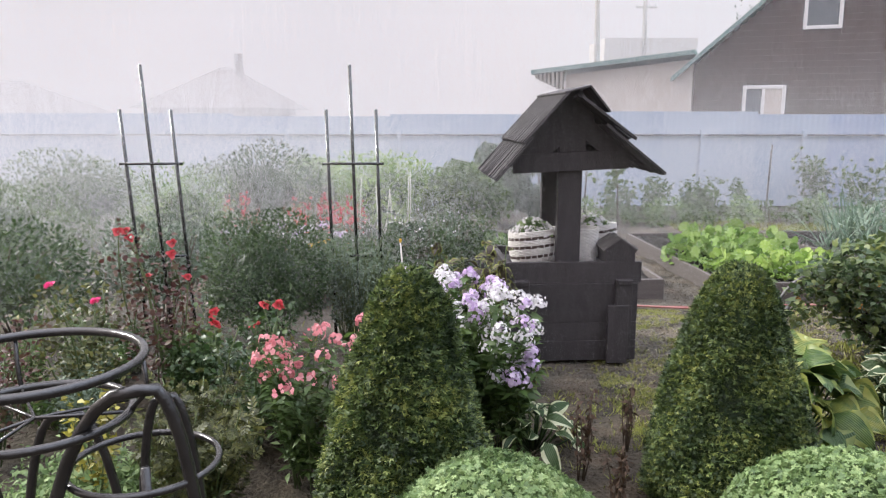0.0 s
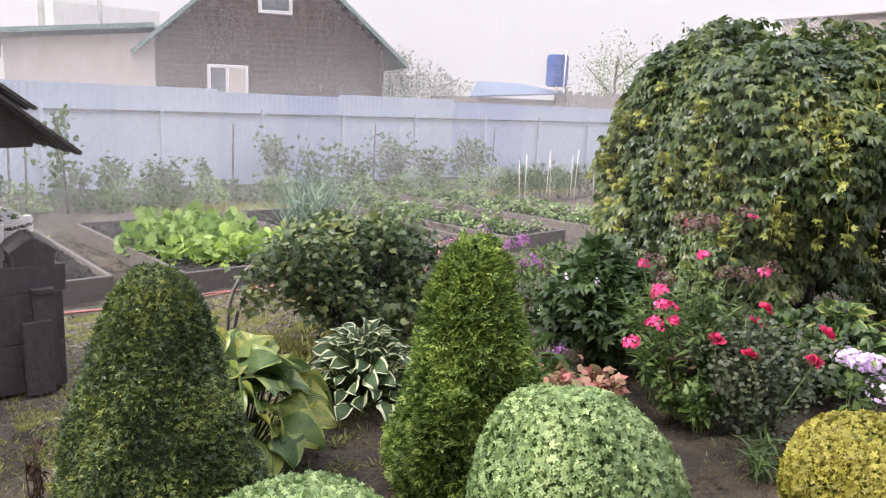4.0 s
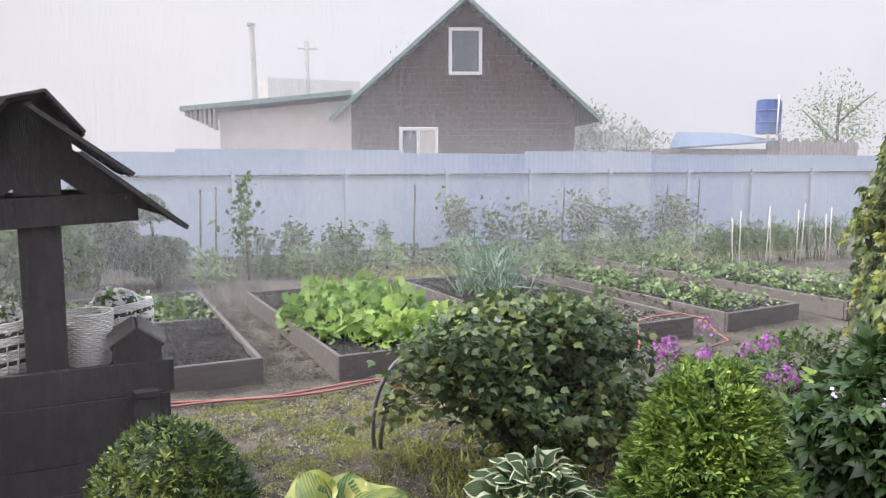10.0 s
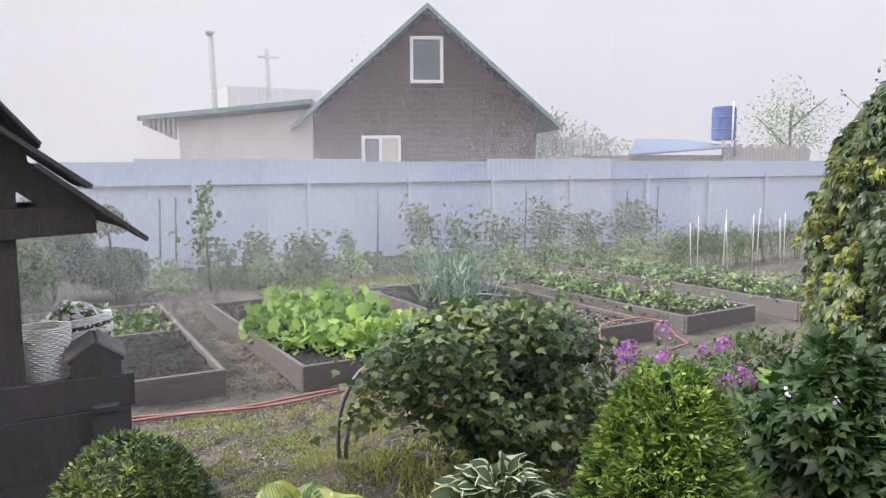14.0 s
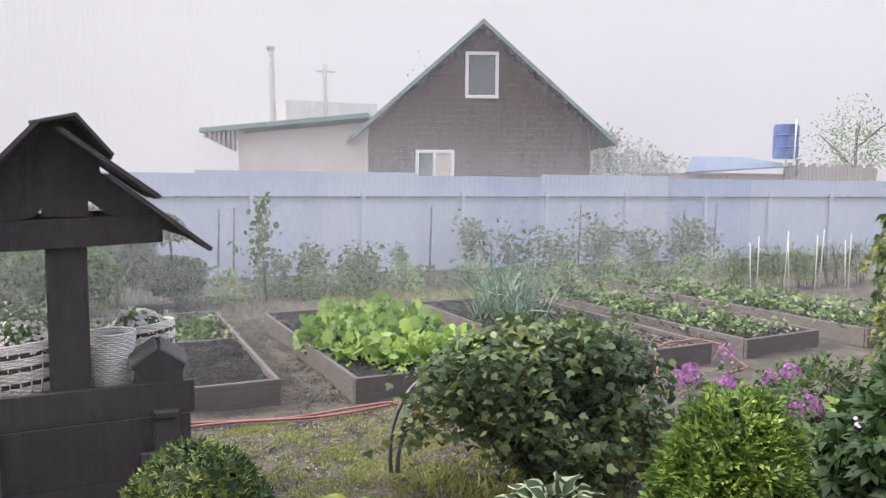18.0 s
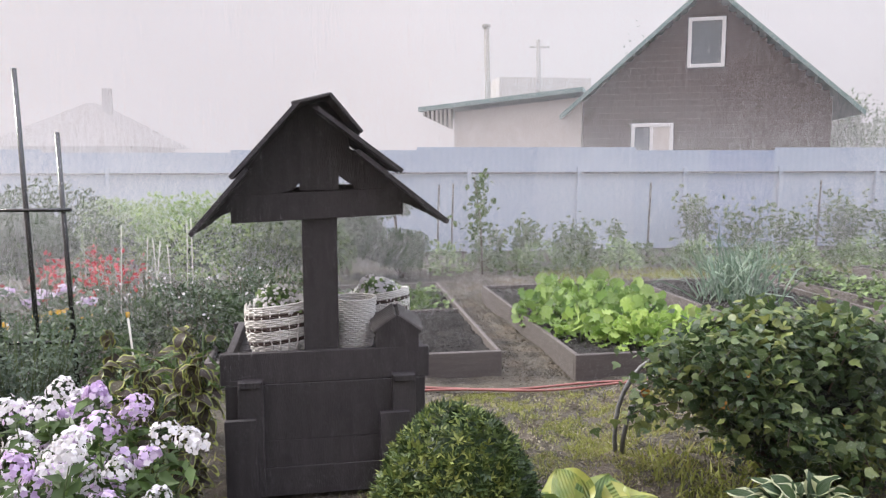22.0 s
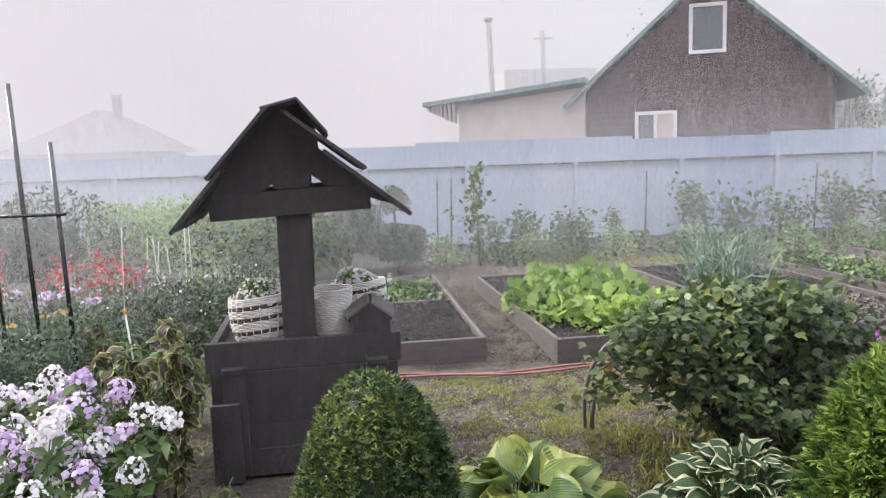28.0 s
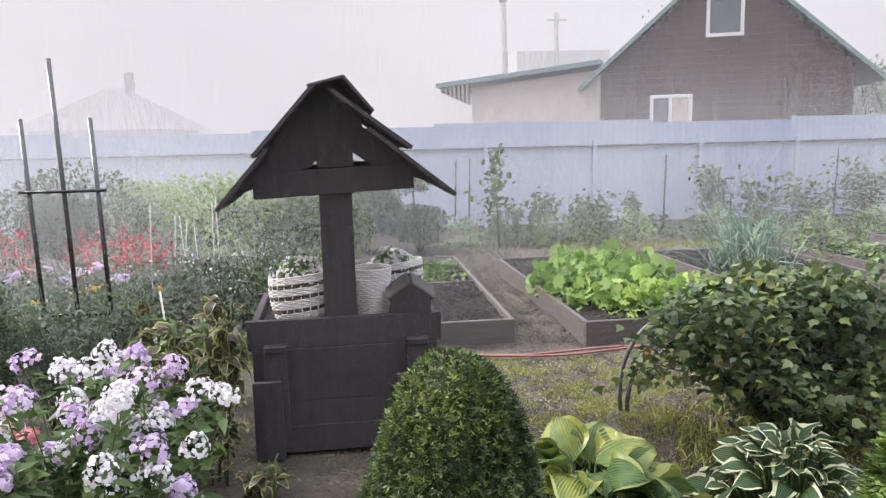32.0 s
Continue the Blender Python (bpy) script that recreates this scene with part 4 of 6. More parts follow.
# ---- clipped thujas and round shrubs ----
def clipped_thuja(x, y, h, r, n, mat, label, size=0.03, wild=0.6):
    t = thing("clipped_thuja", (x, y, 0), label, "shrub", "clipped thujas")
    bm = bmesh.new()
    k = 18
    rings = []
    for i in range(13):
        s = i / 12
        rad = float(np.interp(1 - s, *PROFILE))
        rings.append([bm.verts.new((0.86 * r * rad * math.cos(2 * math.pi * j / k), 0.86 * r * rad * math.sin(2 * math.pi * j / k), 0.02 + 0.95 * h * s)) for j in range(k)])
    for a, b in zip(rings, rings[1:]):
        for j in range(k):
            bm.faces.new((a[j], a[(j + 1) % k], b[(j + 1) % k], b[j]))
    # Solid deep green core darkens the gaps between the sprigs.
    part("inner_growth", bm, L_DEEP, t, "solid deep green core")
    p, o = bullet(n, h, r, 0.14)
    foliage("foliage", SPRAY if size > 0.03 else SPRIG, p - 0.012 * o, o + np.array([0, 0, 0.35]), size, mat, t, wild=wild)
    rod("trunk", [(0, 0, -0.02), (0, 0, 0.25)], 0.025, M_TWIG, t)
    return t


clipped_thuja(-0.23, 2.55, 1.11, 0.36, 34000, L_THUJA, "conical clipped thuja, dull green, on dark soil", 0.024, 0.9)
clipped_thuja(1.11, 2.84, 1.075, 0.362, 42000, L_THUJA, "dense conical clipped thuja with a rounded top", 0.0185, 0.9)
clipped_thuja(2.31, 2.65, 1.085, 0.315, 13000, L_THUJAY, "looser yellow-green conical thuja with feathery sprigs", 0.056, 0.7)


def round_shrub(x, y, zc, r, rz, n, mat, label, size=0.017, cat="shrub"):
    t = thing("round_shrub", (x, y, 0), label, cat, "round shrubs")
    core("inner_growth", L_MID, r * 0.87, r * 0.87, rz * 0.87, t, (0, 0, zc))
    p, o = blob(n, r, r, rz, low=-0.75, inner=0.14, lump=0.04, seed=x * 3)
    foliage("foliage", ROSETTE, p + np.array([0, 0, zc]), o, size, mat, t, wild=1.0, facing=True)
    return t


round_shrub(0.075, 2.07, 0.215, 0.43, 0.345, 21000, L_BALL, "pale green small-leaved cushion shrub")
round_shrub(1.235, 2.08, 0.235, 0.40, 0.345, 21000, L_BALL, "pale green small-leaved cushion shrub")
round_shrub(2.17, 1.95, 0.36, 0.35, 0.365, 20000, L_BALL, "round pale green clipped shrub")
round_shrub(3.25, 1.5, 0.27, 0.26, 0.27, 11000, L_GOLD, "round golden-leaved clipped shrub")


def bush(name, x, y, rx, ry, h, n, shape, size, mat, label, category="bush", low=-0.6, droop=0.1, stem_n=10, inner=0.35, lump=0.12, group="", cored=True, seed=0.0, single=0, wild=0.8):
    t = thing(name, (x, y, 0), label, category, group)
    st, tips = stems(stem_n, 0.12 * rx, 0.8 * min(rx, ry), h * 0.85, 0.008)
    stem_parts(st, M_TWIG, t)
    zc, rz = h * 0.52, h * 0.48
    if cored:
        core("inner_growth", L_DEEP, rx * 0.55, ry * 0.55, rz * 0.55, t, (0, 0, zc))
    p, o = blob(n, rx, ry, rz, low=low, inner=inner, lump=lump, seed=seed or x * 2 + y)
    foliage("foliage", shape, p + np.array([0, 0, zc]), o, size, mat, t, droop=droop, wild=wild)
    if single:
        p, o = blob(single * 2, rx * 1.03, ry * 1.03, rz * 1.03, low=low, inner=0.08, lump=lump, seed=seed or x * 2 + y)
        p, o = p[p[:, 1] < 0.3 * ry][:single], o[p[:, 1] < 0.3 * ry][:single]
        leaf_parts("leaf", shape, p + np.array([0, 0, zc]), o, size * 1.1, mat, t, droop=droop, wild=0.6)
    return t


# Near-black green: the shade inside dense leaves, put into a colour.
M_INNER_SHADE = material("inner_shade_black", (0.006, 0.008, 0.006), (0.018, 0.02, 0.013), 0.9, 9, 1.0, 30)


def currant_bush(x, y):
    """Many arching stems, each hung with drooping lobed leaves."""
    t = thing("currant_bush", (x, y, 0), "leafy currant bush propped with bent pipes", "bush")
    # Near-black lump paints the shade in the middle of the bush.
    core("inner_growth", M_INNER_SHADE, 0.42, 0.25, 0.2, t, (0.05, 0.08, 0.34))
    pieces, tips = [], []
    for k in range(84):
        a = 2.399 * k
        reach = math.sqrt((k + 0.6) / 84) * random.uniform(0.85, 1.1)
        ex, ey = 0.93 * reach * math.cos(a), 0.54 * reach * math.sin(a)
        top = 0.84 - 0.26 * reach ** 2.4 + random.uniform(-0.12, 0.09)
        end = top * (0.93 - 0.22 * reach)
        if (k % 3 == 0 or (k % 3 == 1 and ey < 0)) and reach > 0.45 and ex > -0.4:
            top, end = top * 0.62, top * 0.3
        p0, p1, p2 = np.array([ex * 0.15, ey * 0.15, 0.0]), np.array([ex * 0.6, ey * 0.6, top * 1.12]), np.array([ex, ey, end])
        q = np.linspace(0, 1, 7)[:, None]
        path = (1 - q) ** 2 * p0 + 2 * q * (1 - q) * p1 + q ** 2 * p2
        pieces.append(tube(path, 0.006, 6, taper=0.4))
        tips.append(path)
    stem_parts(pieces, M_TWIG, t)
    p, o = along(tips, 130, 0.065, 0.15)
    foliage("foliage", BROAD, p, o, 0.052, L_CURR, t, droop=0.8, wild=0.8)
    ends = [tp for tp in tips if tp[-1][1] < 0.25]
    p, o = along(ends, 7, 0.05, 0.72)
    leaf_parts("leaf", BROAD, p[:290], o[:290], 0.062, L_CURR, t, droop=0.8, wild=0.8)
    p, o = along(tips[::9], 2, 0.05, 0.7)
    leaf_parts("leaf", BROAD, p, o, 0.06, L_AUTUMN, t, droop=0.9, wild=0.5)
    return t


L_AUTUMN = leaf_material("turning_leaf", [(0.3, 0.12, 0.03), (0.5, 0.3, 0.04)], 0.55, 0.35, 4)
currant_bush(3.07, 4.76)
bush("dark_shrub", -1.33, 4.95, 0.44, 0.4, 0.98, 12000, LEAF, 0.028, L_DEEP, "round dark green shrub in thin mist", inner=0.25)
bush("broadleaf_shrub", 4.12, 3.45, 0.36, 0.36, 0.74, 1300, CREEPER, 0.09, L_DEEP, "dark shrub with broad five-fingered leaves", single=150)

# vine arbour
L_SHOOT = leaf_material("young_vine_leaf", [(0.12, 0.15, 0.03), (0.22, 0.25, 0.05), (0.33, 0.34, 0.08)], 0.45, 0.35, 3)
arbour = thing("vine_arbour", (5.95, 3.65, 0), "arbour overgrown with dense leafy vine", "arbour")
for x, y in ((-0.3, -0.4), (0.5, -0.4), (-0.4, 0.5), (0.5, 0.5)):
    bm = bmesh.new()
    box(bm, x - 0.04, x + 0.04, y - 0.04, y + 0.04, 0, 1.6, 0.006)
    part("post", bm, M_DARK, arbour)
# Near-black lump stands in for the shade inside the arbour.
core("shade_core", M_INNER_SHADE, 0.66, 0.72, 0.85, arbour, (0.15, -0.02, 0.9), "near-black core standing in for inner shade")
VR = np.array([1.12, 1.2, 1.14])


def vine_points(n, inner):
    """A round-shouldered dome of hanging leaves, drawn in low on the open side."""
    a = RNG.uniform(0, 2 * np.pi, n)
    top = RNG.uniform(0, 1, n) < 0.34
    rad = np.sqrt(RNG.uniform(0, 1, n))
    qz = np.where(top, np.maximum(1 - rad ** 3.6, 0) ** 0.32, RNG.uniform(-0.93, 0.85, n))
    rad = np.where(top, rad, (1 - np.clip(qz, 0, 1) ** 4.0) ** 0.38)
    d = unit(np.stack([np.cos(a) * rad, np.sin(a) * rad, 1.6 * np.clip(qz, 0, 1) ** 3], 1))
    bulge = 1 + 0.05 * np.sin(3.2 * a + 4 * qz + 1) + 0.04 * np.sin(7 * a - 6.5 * qz) + 0.03 * np.sin(13 * qz + 11 * a)
    bulge = bulge * (1 - inner * RNG.uniform(0, 1, n) ** 1.5)
    q = np.stack([np.cos(a) * rad, np.sin(a) * rad, qz], 1)
    side, near = 0.48 * q[:, 0] - 0.87 * q[:, 1], -0.87 * q[:, 0] - 0.48 * q[:, 1]
    hollow = np.clip(0.25 - qz + 0.12 * np.sin(7 * a), 0, 0.5) * np.clip(side + 0.3, 0, 0.7) * (near > -0.2)
    p = q * VR * (bulge - 1.0 * hollow)[:, None]
    keep = RNG.uniform(0, 1, n) > 2.0 * hollow - 0.1
    return p[keep] + np.array([0.05, -0.12, 1.06]), d[keep]


p, o = vine_points(23000, 0.2)
tagged(foliage("foliage", CREEPER, p, o, 0.078, L_VINE, arbour, droop=1.5, wild=0.5), kind="stuff")
p, o = vine_points(1000, 0.0)
near = (p[:, 0] - 0.3 + 0.6 * p[:, 1] < 0.2)
leaf_parts("leaf", CREEPER, p[near][:300], o[near][:300], 0.085, L_VINE, arbour, droop=1.5, wild=0.5)
p, o = vine_points(2500, 0.0)
sel = np.nonzero((p[:, 2] > 1.75) & (p[:, 0] < 0.3))[0][:14]
for k in sel:
    q, w = p[k] - 0.05 * o[k], o[k] * np.array([1, 1, 0.3]) * random.uniform(0.05, 0.16)
    top = q + 1.6 * w + np.array([0, 0, random.uniform(0.03, 0.16)])
    td = rod("tendril", [q, q + w + np.array([0, 0, 0.08]), top], 0.002, M_STEM, arbour, sides=4)
    foliage("tip_leaf", LEAF, np.repeat(top[None], 5, 0) + RNG.normal(size=(5, 3)) * 0.025, unit(RNG.normal(size=(5, 3))), 0.03, L_VINE, arbour)
# pale young shoots hanging over the old leaves
sel = np.nonzero((p[:, 2] > 0.7) & (p[:, 2] < 1.9) & (p[:, 0] < 0.25))[0][:74]
for k in sel:
    q, out = p[k] + 0.03 * o[k], o[k] * np.array([1, 1, 0])
    ln = random.uniform(0.12, 0.3)
    path = np.array([q, q + 0.05 * out + np.array([0, 0, -0.3 * ln]), q + 0.06 * out + np.array([0.02, 0.01, -ln])])
    rod("shoot", path, 0.0022, L_GOLD, arbour, sides=4)
    pp, oo = along([path], 9, 0.012, 0.3)
    foliage("shoot_leaf", CREEPER, pp, oo, 0.045, L_SHOOT, arbour, droop=1.0)


# ---- flowers ----
def flower_head(n, r, h, petal, size=0.03):
    """A domed cluster of small flowers, base at the origin."""
    p, o = blob(n, r, r, h, low=-0.35, inner=0.15, lump=0.08)
    v, f = tris(*scatter(FLORET, p + np.array([0, 0, h * 0.5]), o, size, wild=0.5, facing=True))
    me = array_mesh("flower_head", v, f)
    me.materials.append(petal)
    return me


def phlox(name, x, y, r, h, heads, petal, leaf, label, head_r=0.06, head_h=0.05, florets=34, fsize=0.028, per=26, leaf_size=0.07, spread=1.0, group="", extra=None, seedheads=0, lw=0.75):
    t = thing(name, (x, y, 0), label, "flower", group)
    st, tips = stems(heads, r * 0.45, r * spread, h, 0.004, bend=0.03)
    stem_parts(st, M_STEM, t)
    p, o = along(tips, per, 0.015, 0.12)
    foliage("foliage", LEAF, p, o, leaf_size, leaf, t, droop=0.2, wild=0.35, width=lw)
    kinds = [flower_head(florets, head_r * s, head_h * s, petal, fsize) for s in (0.8, 1.0, 1.2)]
    for i, path in enumerate(tips):
        me = kinds[i % 3]
        if i < seedheads:
            me = SEEDHEAD
        elif extra and i % 5 in (1, 3):
            me = extra
        ob = new("flower_head", me)
        ob.parent = t
        ob["kind"] = "stuff"
        ob.location = path[-1]
        ob.rotation_euler = (random.uniform(-0.5, 0.5), random.uniform(-0.5, 0.5), random.uniform(0, 6.28))
    return t


SEEDHEAD = flower_head(130, 0.062, 0.055, leaf_material("spent_flower", [(0.075, 0.045, 0.04), (0.15, 0.085, 0.075)], 0.7, 0.2), 0.014)
WHITE_HEAD = flower_head(55, 0.05, 0.045, P_WHITE, 0.02)
phlox("lilac_phlox", 0.22, 3.42, 0.16, 0.48, 14, P_LILAC, L_MID, "lower stems of pale lilac phlox", head_r=0.05, head_h=0.045, florets=50, fsize=0.024, per=40, extra=WHITE_HEAD)
phlox("lilac_phlox", -0.02, 3.56, 0.39, 0.74, 62, P_LILAC, L_MID, "clump of pale lilac and white phlox in flower", head_r=0.046, head_h=0.043, florets=44, fsize=0.022, per=60, extra=WHITE_HEAD, spread=1.15)
phlox("coral_phlox", -0.68, 3.08, 0.29, 0.64, 26, P_CORAL, L_MID, "clump of coral pink phlox in flower", head_r=0.042, head_h=0.035, florets=16, fsize=0.027, per=55, leaf_size=0.06)
phlox("coral_phlox", -0.42, 3.64, 0.17, 0.58, 13, P_CORAL, L_MID, "coral pink phlox behind the lilac clump", head_r=0.05, head_h=0.04, florets=40, fsize=0.024, per=40, leaf_size=0.06)
phlox("purple_phlox", 3.2, 3.52, 0.27, 0.82, 23, P_PURPLE, L_MID, "purple phlox with narrow leaves", head_r=0.045, florets=34, fsize=0.016, per=110, leaf_size=0.055)
phlox("purple_phlox", 3.36, 3.12, 0.05, 0.27, 3, P_PURPLE, L_MID, "low purple phlox behind coral bells", head_r=0.04, florets=30, fsize=0.015, per=14, leaf_size=0.05)
phlox("lilac_phlox", 3.98, 1.8, 0.13, 0.46, 6, P_LILAC, L_MID, "small lilac phlox beside roses", per=20)
phlox("pale_pink_phlox", 3.92, 3.42, 0.15, 0.52, 4, P_LILAC, L_DEEP, "few pale pink flowers among dark leaves", head_r=0.025, florets=6, fsize=0.02, per=20)


def spent_phlox(x, y):
    """A dense clump whose tall stems end in faded heads; bright heads stand low on the open side."""
    t = thing("pink_phlox", (x, y, 0), "tall pink phlox with brown faded heads", "flower")
    bright = [flower_head(46, 0.04 * k, 0.036 * k, P_PINK, 0.023) for k in (0.75, 1.0, 1.2)]
    few = flower_head(9, 0.034, 0.03, P_PINK, 0.024)
    tips = []
    for dx, dy, z, heads in ((-0.42, 0.0, 0.43, (bright[2],)), (-0.37, -0.09, 0.55, (bright[2],)), (-0.34, -0.11, 0.655, (bright[1], few)), (-0.30, -0.07, 0.71, (bright[2],)), (-0.26, -0.13, 0.57, (bright[0],)),
                             (-0.22, -0.05, 0.62, (few,)), (-0.30, 0.06, 0.84, (bright[0], SEEDHEAD)), (0.26, 0.22, 1.0, (SEEDHEAD, few)), (0.13, -0.05, 1.03, (SEEDHEAD,)), (0.19, 0.03, 1.02, (SEEDHEAD,)), (0.10, 0.04, 0.99, (SEEDHEAD,)),
                             (0.44, -0.06, 1.06, (SEEDHEAD, few)), (-0.06, -0.14, 0.90, (bright[0],)), (0.36, -0.26, 0.78, (bright[1], SEEDHEAD)), (-0.22, -0.02, 0.74, (SEEDHEAD,)), (0.16, -0.16, 0.76, (SEEDHEAD,)), (0.26, -0.2, 0.75, (SEEDHEAD,))):
        end = np.array([dx, dy, z - 0.03])
        q = np.linspace(0, 1, 6)[:, None]
        path = (1 - q) ** 2 * np.array([0.3 * dx, 0.3 * dy, 0.0]) + 2 * q * (1 - q) * np.array([0.55 * dx, 0.55 * dy, 0.55 * z]) + q ** 2 * end
        tips.append(path)
        for k, me in enumerate(heads):
            ob = new("flower_head", me)
            ob.parent = t
            ob["kind"] = "stuff"
            ob.location = end + np.array([0.03 * k, -0.03 * k, 0.0])
            ob.rotation_euler = (random.uniform(-0.5, 0.3), random.uniform(-0.4, 0.4), random.uniform(0, 6.28))
    st, more = stems(26, 0.16, 0.34, 0.66, 0.004, bend=0.03)
    stem_parts([tube(p, 0.004, 6, taper=0.6) for p in tips] + st, M_STEM, t)
    p, o = along(more, 46, 0.015, 0.22)
    foliage("foliage", LEAF, p, o, 0.085, L_MID, t, droop=0.25, wild=0.35, width=0.5)
    p, o = along(tips, 15, 0.01, 0.35)
    foliage("foliage", LEAF, p, o, 0.075, L_MID, t, droop=0.35, wild=0.35, width=0.5)
    return t


spent_phlox(3.93, 2.76)


def rose_flower(petal, r=0.04):
    vs, k = [], 0
    pieces = []
    for ring, (rad, tilt, n) in enumerate(((0.15, 1.8, 4), (0.4, 1.2, 6), (0.7, 0.75, 7), (1.0, 0.35, 8))):
        a = np.arange(n) * 2 * np.pi / n + ring
        p = np.stack([r * rad * 0.3 * np.cos(a), r * rad * 0.3 * np.sin(a), np.full(n, r * 0.35 * (1 - rad))], 1)
        o = unit(np.stack([np.cos(a), np.sin(a), np.full(n, tilt)], 1))
        pieces.append(tris(*scatter(OVAL, p, o, r * (0.5 + 0.5 * rad), wild=0.1, width=1.5)))
    v, f = joined(pieces)
    me = array_mesh("rose_bloom", v, f)
    me.materials.append(petal)
    return me


def rose_bush(x, y, r, h, blooms, petal, label, leaf=None, n=900, bloom_r=0.025):
    t = thing("rose_bush", (x, y, 0), label, "rose", "rose bushes")
    st, tips = stems(9, 0.06, r, h, 0.006)
    stem_parts(st, M_STEM, t)
    p, o = along(tips, n // 9, 0.06, 0.15)
    foliage("foliage", OVAL, p, o, 0.034, leaf or L_DEEP, t, wild=0.6)
    me = rose_flower(petal, bloom_r)
    for i in range(blooms):
        ob = new("rose_bloom", me)
        ob.parent = t
        ob.location = tips[i % 9][-1] + RNG.normal(size=3) * 0.05 * (i // 9) + np.array([0, 0, 0.02])
        ob.rotation_euler = (random.uniform(0.2, 1.0), random.uniform(-0.4, 0.4), random.uniform(-0.8, 0.8))
    return t


L_ROSE = leaf_material("rose_bronze_leaf", [(0.022, 0.036, 0.02), (0.05, 0.064, 0.036), (0.10, 0.11, 0.062)], 0.45, 0.25, 4)
rose_bush(3.9, 2.26, 0.30, 0.56, 6, P_CRIM, "rose bush with deep crimson blooms", leaf=L_ROSE, n=2200, bloom_r=0.04)
rose_bush(-1.05, 3.33, 0.25, 0.72, 5, P_RED, "rose bush with red blooms")
rose_bush(-2.05, 3.78, 0.22, 0.72, 2, P_PINK, "rose bush with a pink bloom", leaf=L_COLEUS)
rose_bush(-1.72, 4.08, 0.22, 0.92, 7, P_RED, "tall red rose with bronze leaves", leaf=L_HEUCH)

# ---- hostas ----
def leaf_grid(length, width, droop, cup):
    """A broad pointed leaf as a small grid, drooping at the tip and wavy at the edge: base at the origin, along y."""
    rows, cols = 10, 9
    v, f = [], []
    for i in range(rows):
        t = i / (rows - 1)
        w = width * 0.5 * math.sin(math.pi * t ** 0.7) ** 0.75 if 0 < t < 1 else 0.004
        for j in range(cols):
            s = 2 * j / (cols - 1) - 1
            wave = 0.09 * width * math.sin(9 * t + 2 * s) * abs(s) ** 2
            rib = 0.012 * width * math.cos(s * 12)
            v.append((w * s, length * (t - 0.12 * t * t), 0.1 * length * math.sin(2.6 * t) - droop * length * t * t + cup * w * s * s + wave + rib))
    for i in range(rows - 1):
        for j in range(cols - 1):
            f.append((i * cols + j, i * cols + j + 1, (i + 1) * cols + j + 1, (i + 1) * cols + j))
    me = bpy.data.meshes.new("leaf")
    me.from_pydata(v, [], f)
    me.polygons.foreach_set("use_smooth", [True] * len(f))
    return me, cols - 1


def hosta(x, y, n, length, width, centre, rim, label, h=0.28, spread=1.0, droop=0.28, lift=0, low=0.5):
    t = thing("hosta", (x, y, 0), label, "plant", "hostas")
    meshes = []
    for q in range(3):
        me, c = leaf_grid(length * (0.85 + 0.15 * q), width, droop + 0.1 * q, 0.25 - 0.2 * q)
        me.materials.append(centre)
        if rim:
            me.materials.append(rim)
            me.polygons.foreach_set("material_index", [1 if (k % c in ((0, 1, c - 1), (0, c - 1), (0, c - 2, c - 1))[q] and not (k // c + q) % 7 == 3) else 0 for k in range(len(me.polygons))])
        meshes.append(me)
    for i in range(n):
        a = 2.399 * i
        k = i / n
        ob = new("leaf", meshes[i % 3])
        ob.parent = t
        tilt = radians(40 + lift - 58 * k ** 0.7 + random.uniform(-18, 18))
        rad = (0.02 + 0.15 * k) * spread
        s = random.uniform(0.62, 1.12) * (0.75 + 0.25 * k)
        m = Matrix.Translation((rad * math.cos(a), rad * math.sin(a), h * (1 - low * k))) @ Matrix.Rotation(a - math.pi / 2, 4, "Z") @ Matrix.Rotation(tilt, 4, "X") @ Matrix.Rotation(random.uniform(-0.9, 0.9), 4, "Y")
        ob.matrix_basis = m @ Matrix.Scale(s, 4)
    pts = []
    for i in range(n):
        a, k = 2.399 * i, i / n
        rad = (0.02 + 0.15 * k) * spread
        pts.append(tube([(0.25 * rad * math.cos(a), 0.25 * rad * math.sin(a), 0), (0.7 * rad * math.cos(a), 0.7 * rad * math.sin(a), h * 0.5 * (1 - low * k)), (rad * math.cos(a), rad * math.sin(a), h * (1 - low * k))], 0.005, 4))
    v, f = joined(pts)
    link("leaf_stalk", array_mesh("leaf_stalk", v, f, True), L_DEEP, t)
    return t


hosta(1.6, 3.44, 80, 0.30, 0.235, L_HOSTA, L_HOSTAY, "large hosta with broad yellowing green leaves", 0.48, 2.05, 0.14, -8, 0.5)
hosta(2.5, 3.76, 110, 0.17, 0.12, L_HOSTAC, L_HOSTAW, "hosta with cream-edged pointed leaves", 0.37, 1.95, 0.2, 6, 0.75)
hosta(0.36, 3.42, 30, 0.17, 0.09, L_HOSTAC, L_HOSTAW, "small cream-edged hosta below the phlox", 0.2, 1.3, 0.3, low=0.6)
hosta(3.25, 3.2, 12, 0.24, 0.17, L_MID, None, "hosta with broad green leaves", 0.32)
hosta(4.95, 2.35, 90, 0.17, 0.10, L_HOSTA, L_HOSTAY, "lime hosta with pale leaf edges", 0.5, 2.4, 0.22, 4, 0.5)


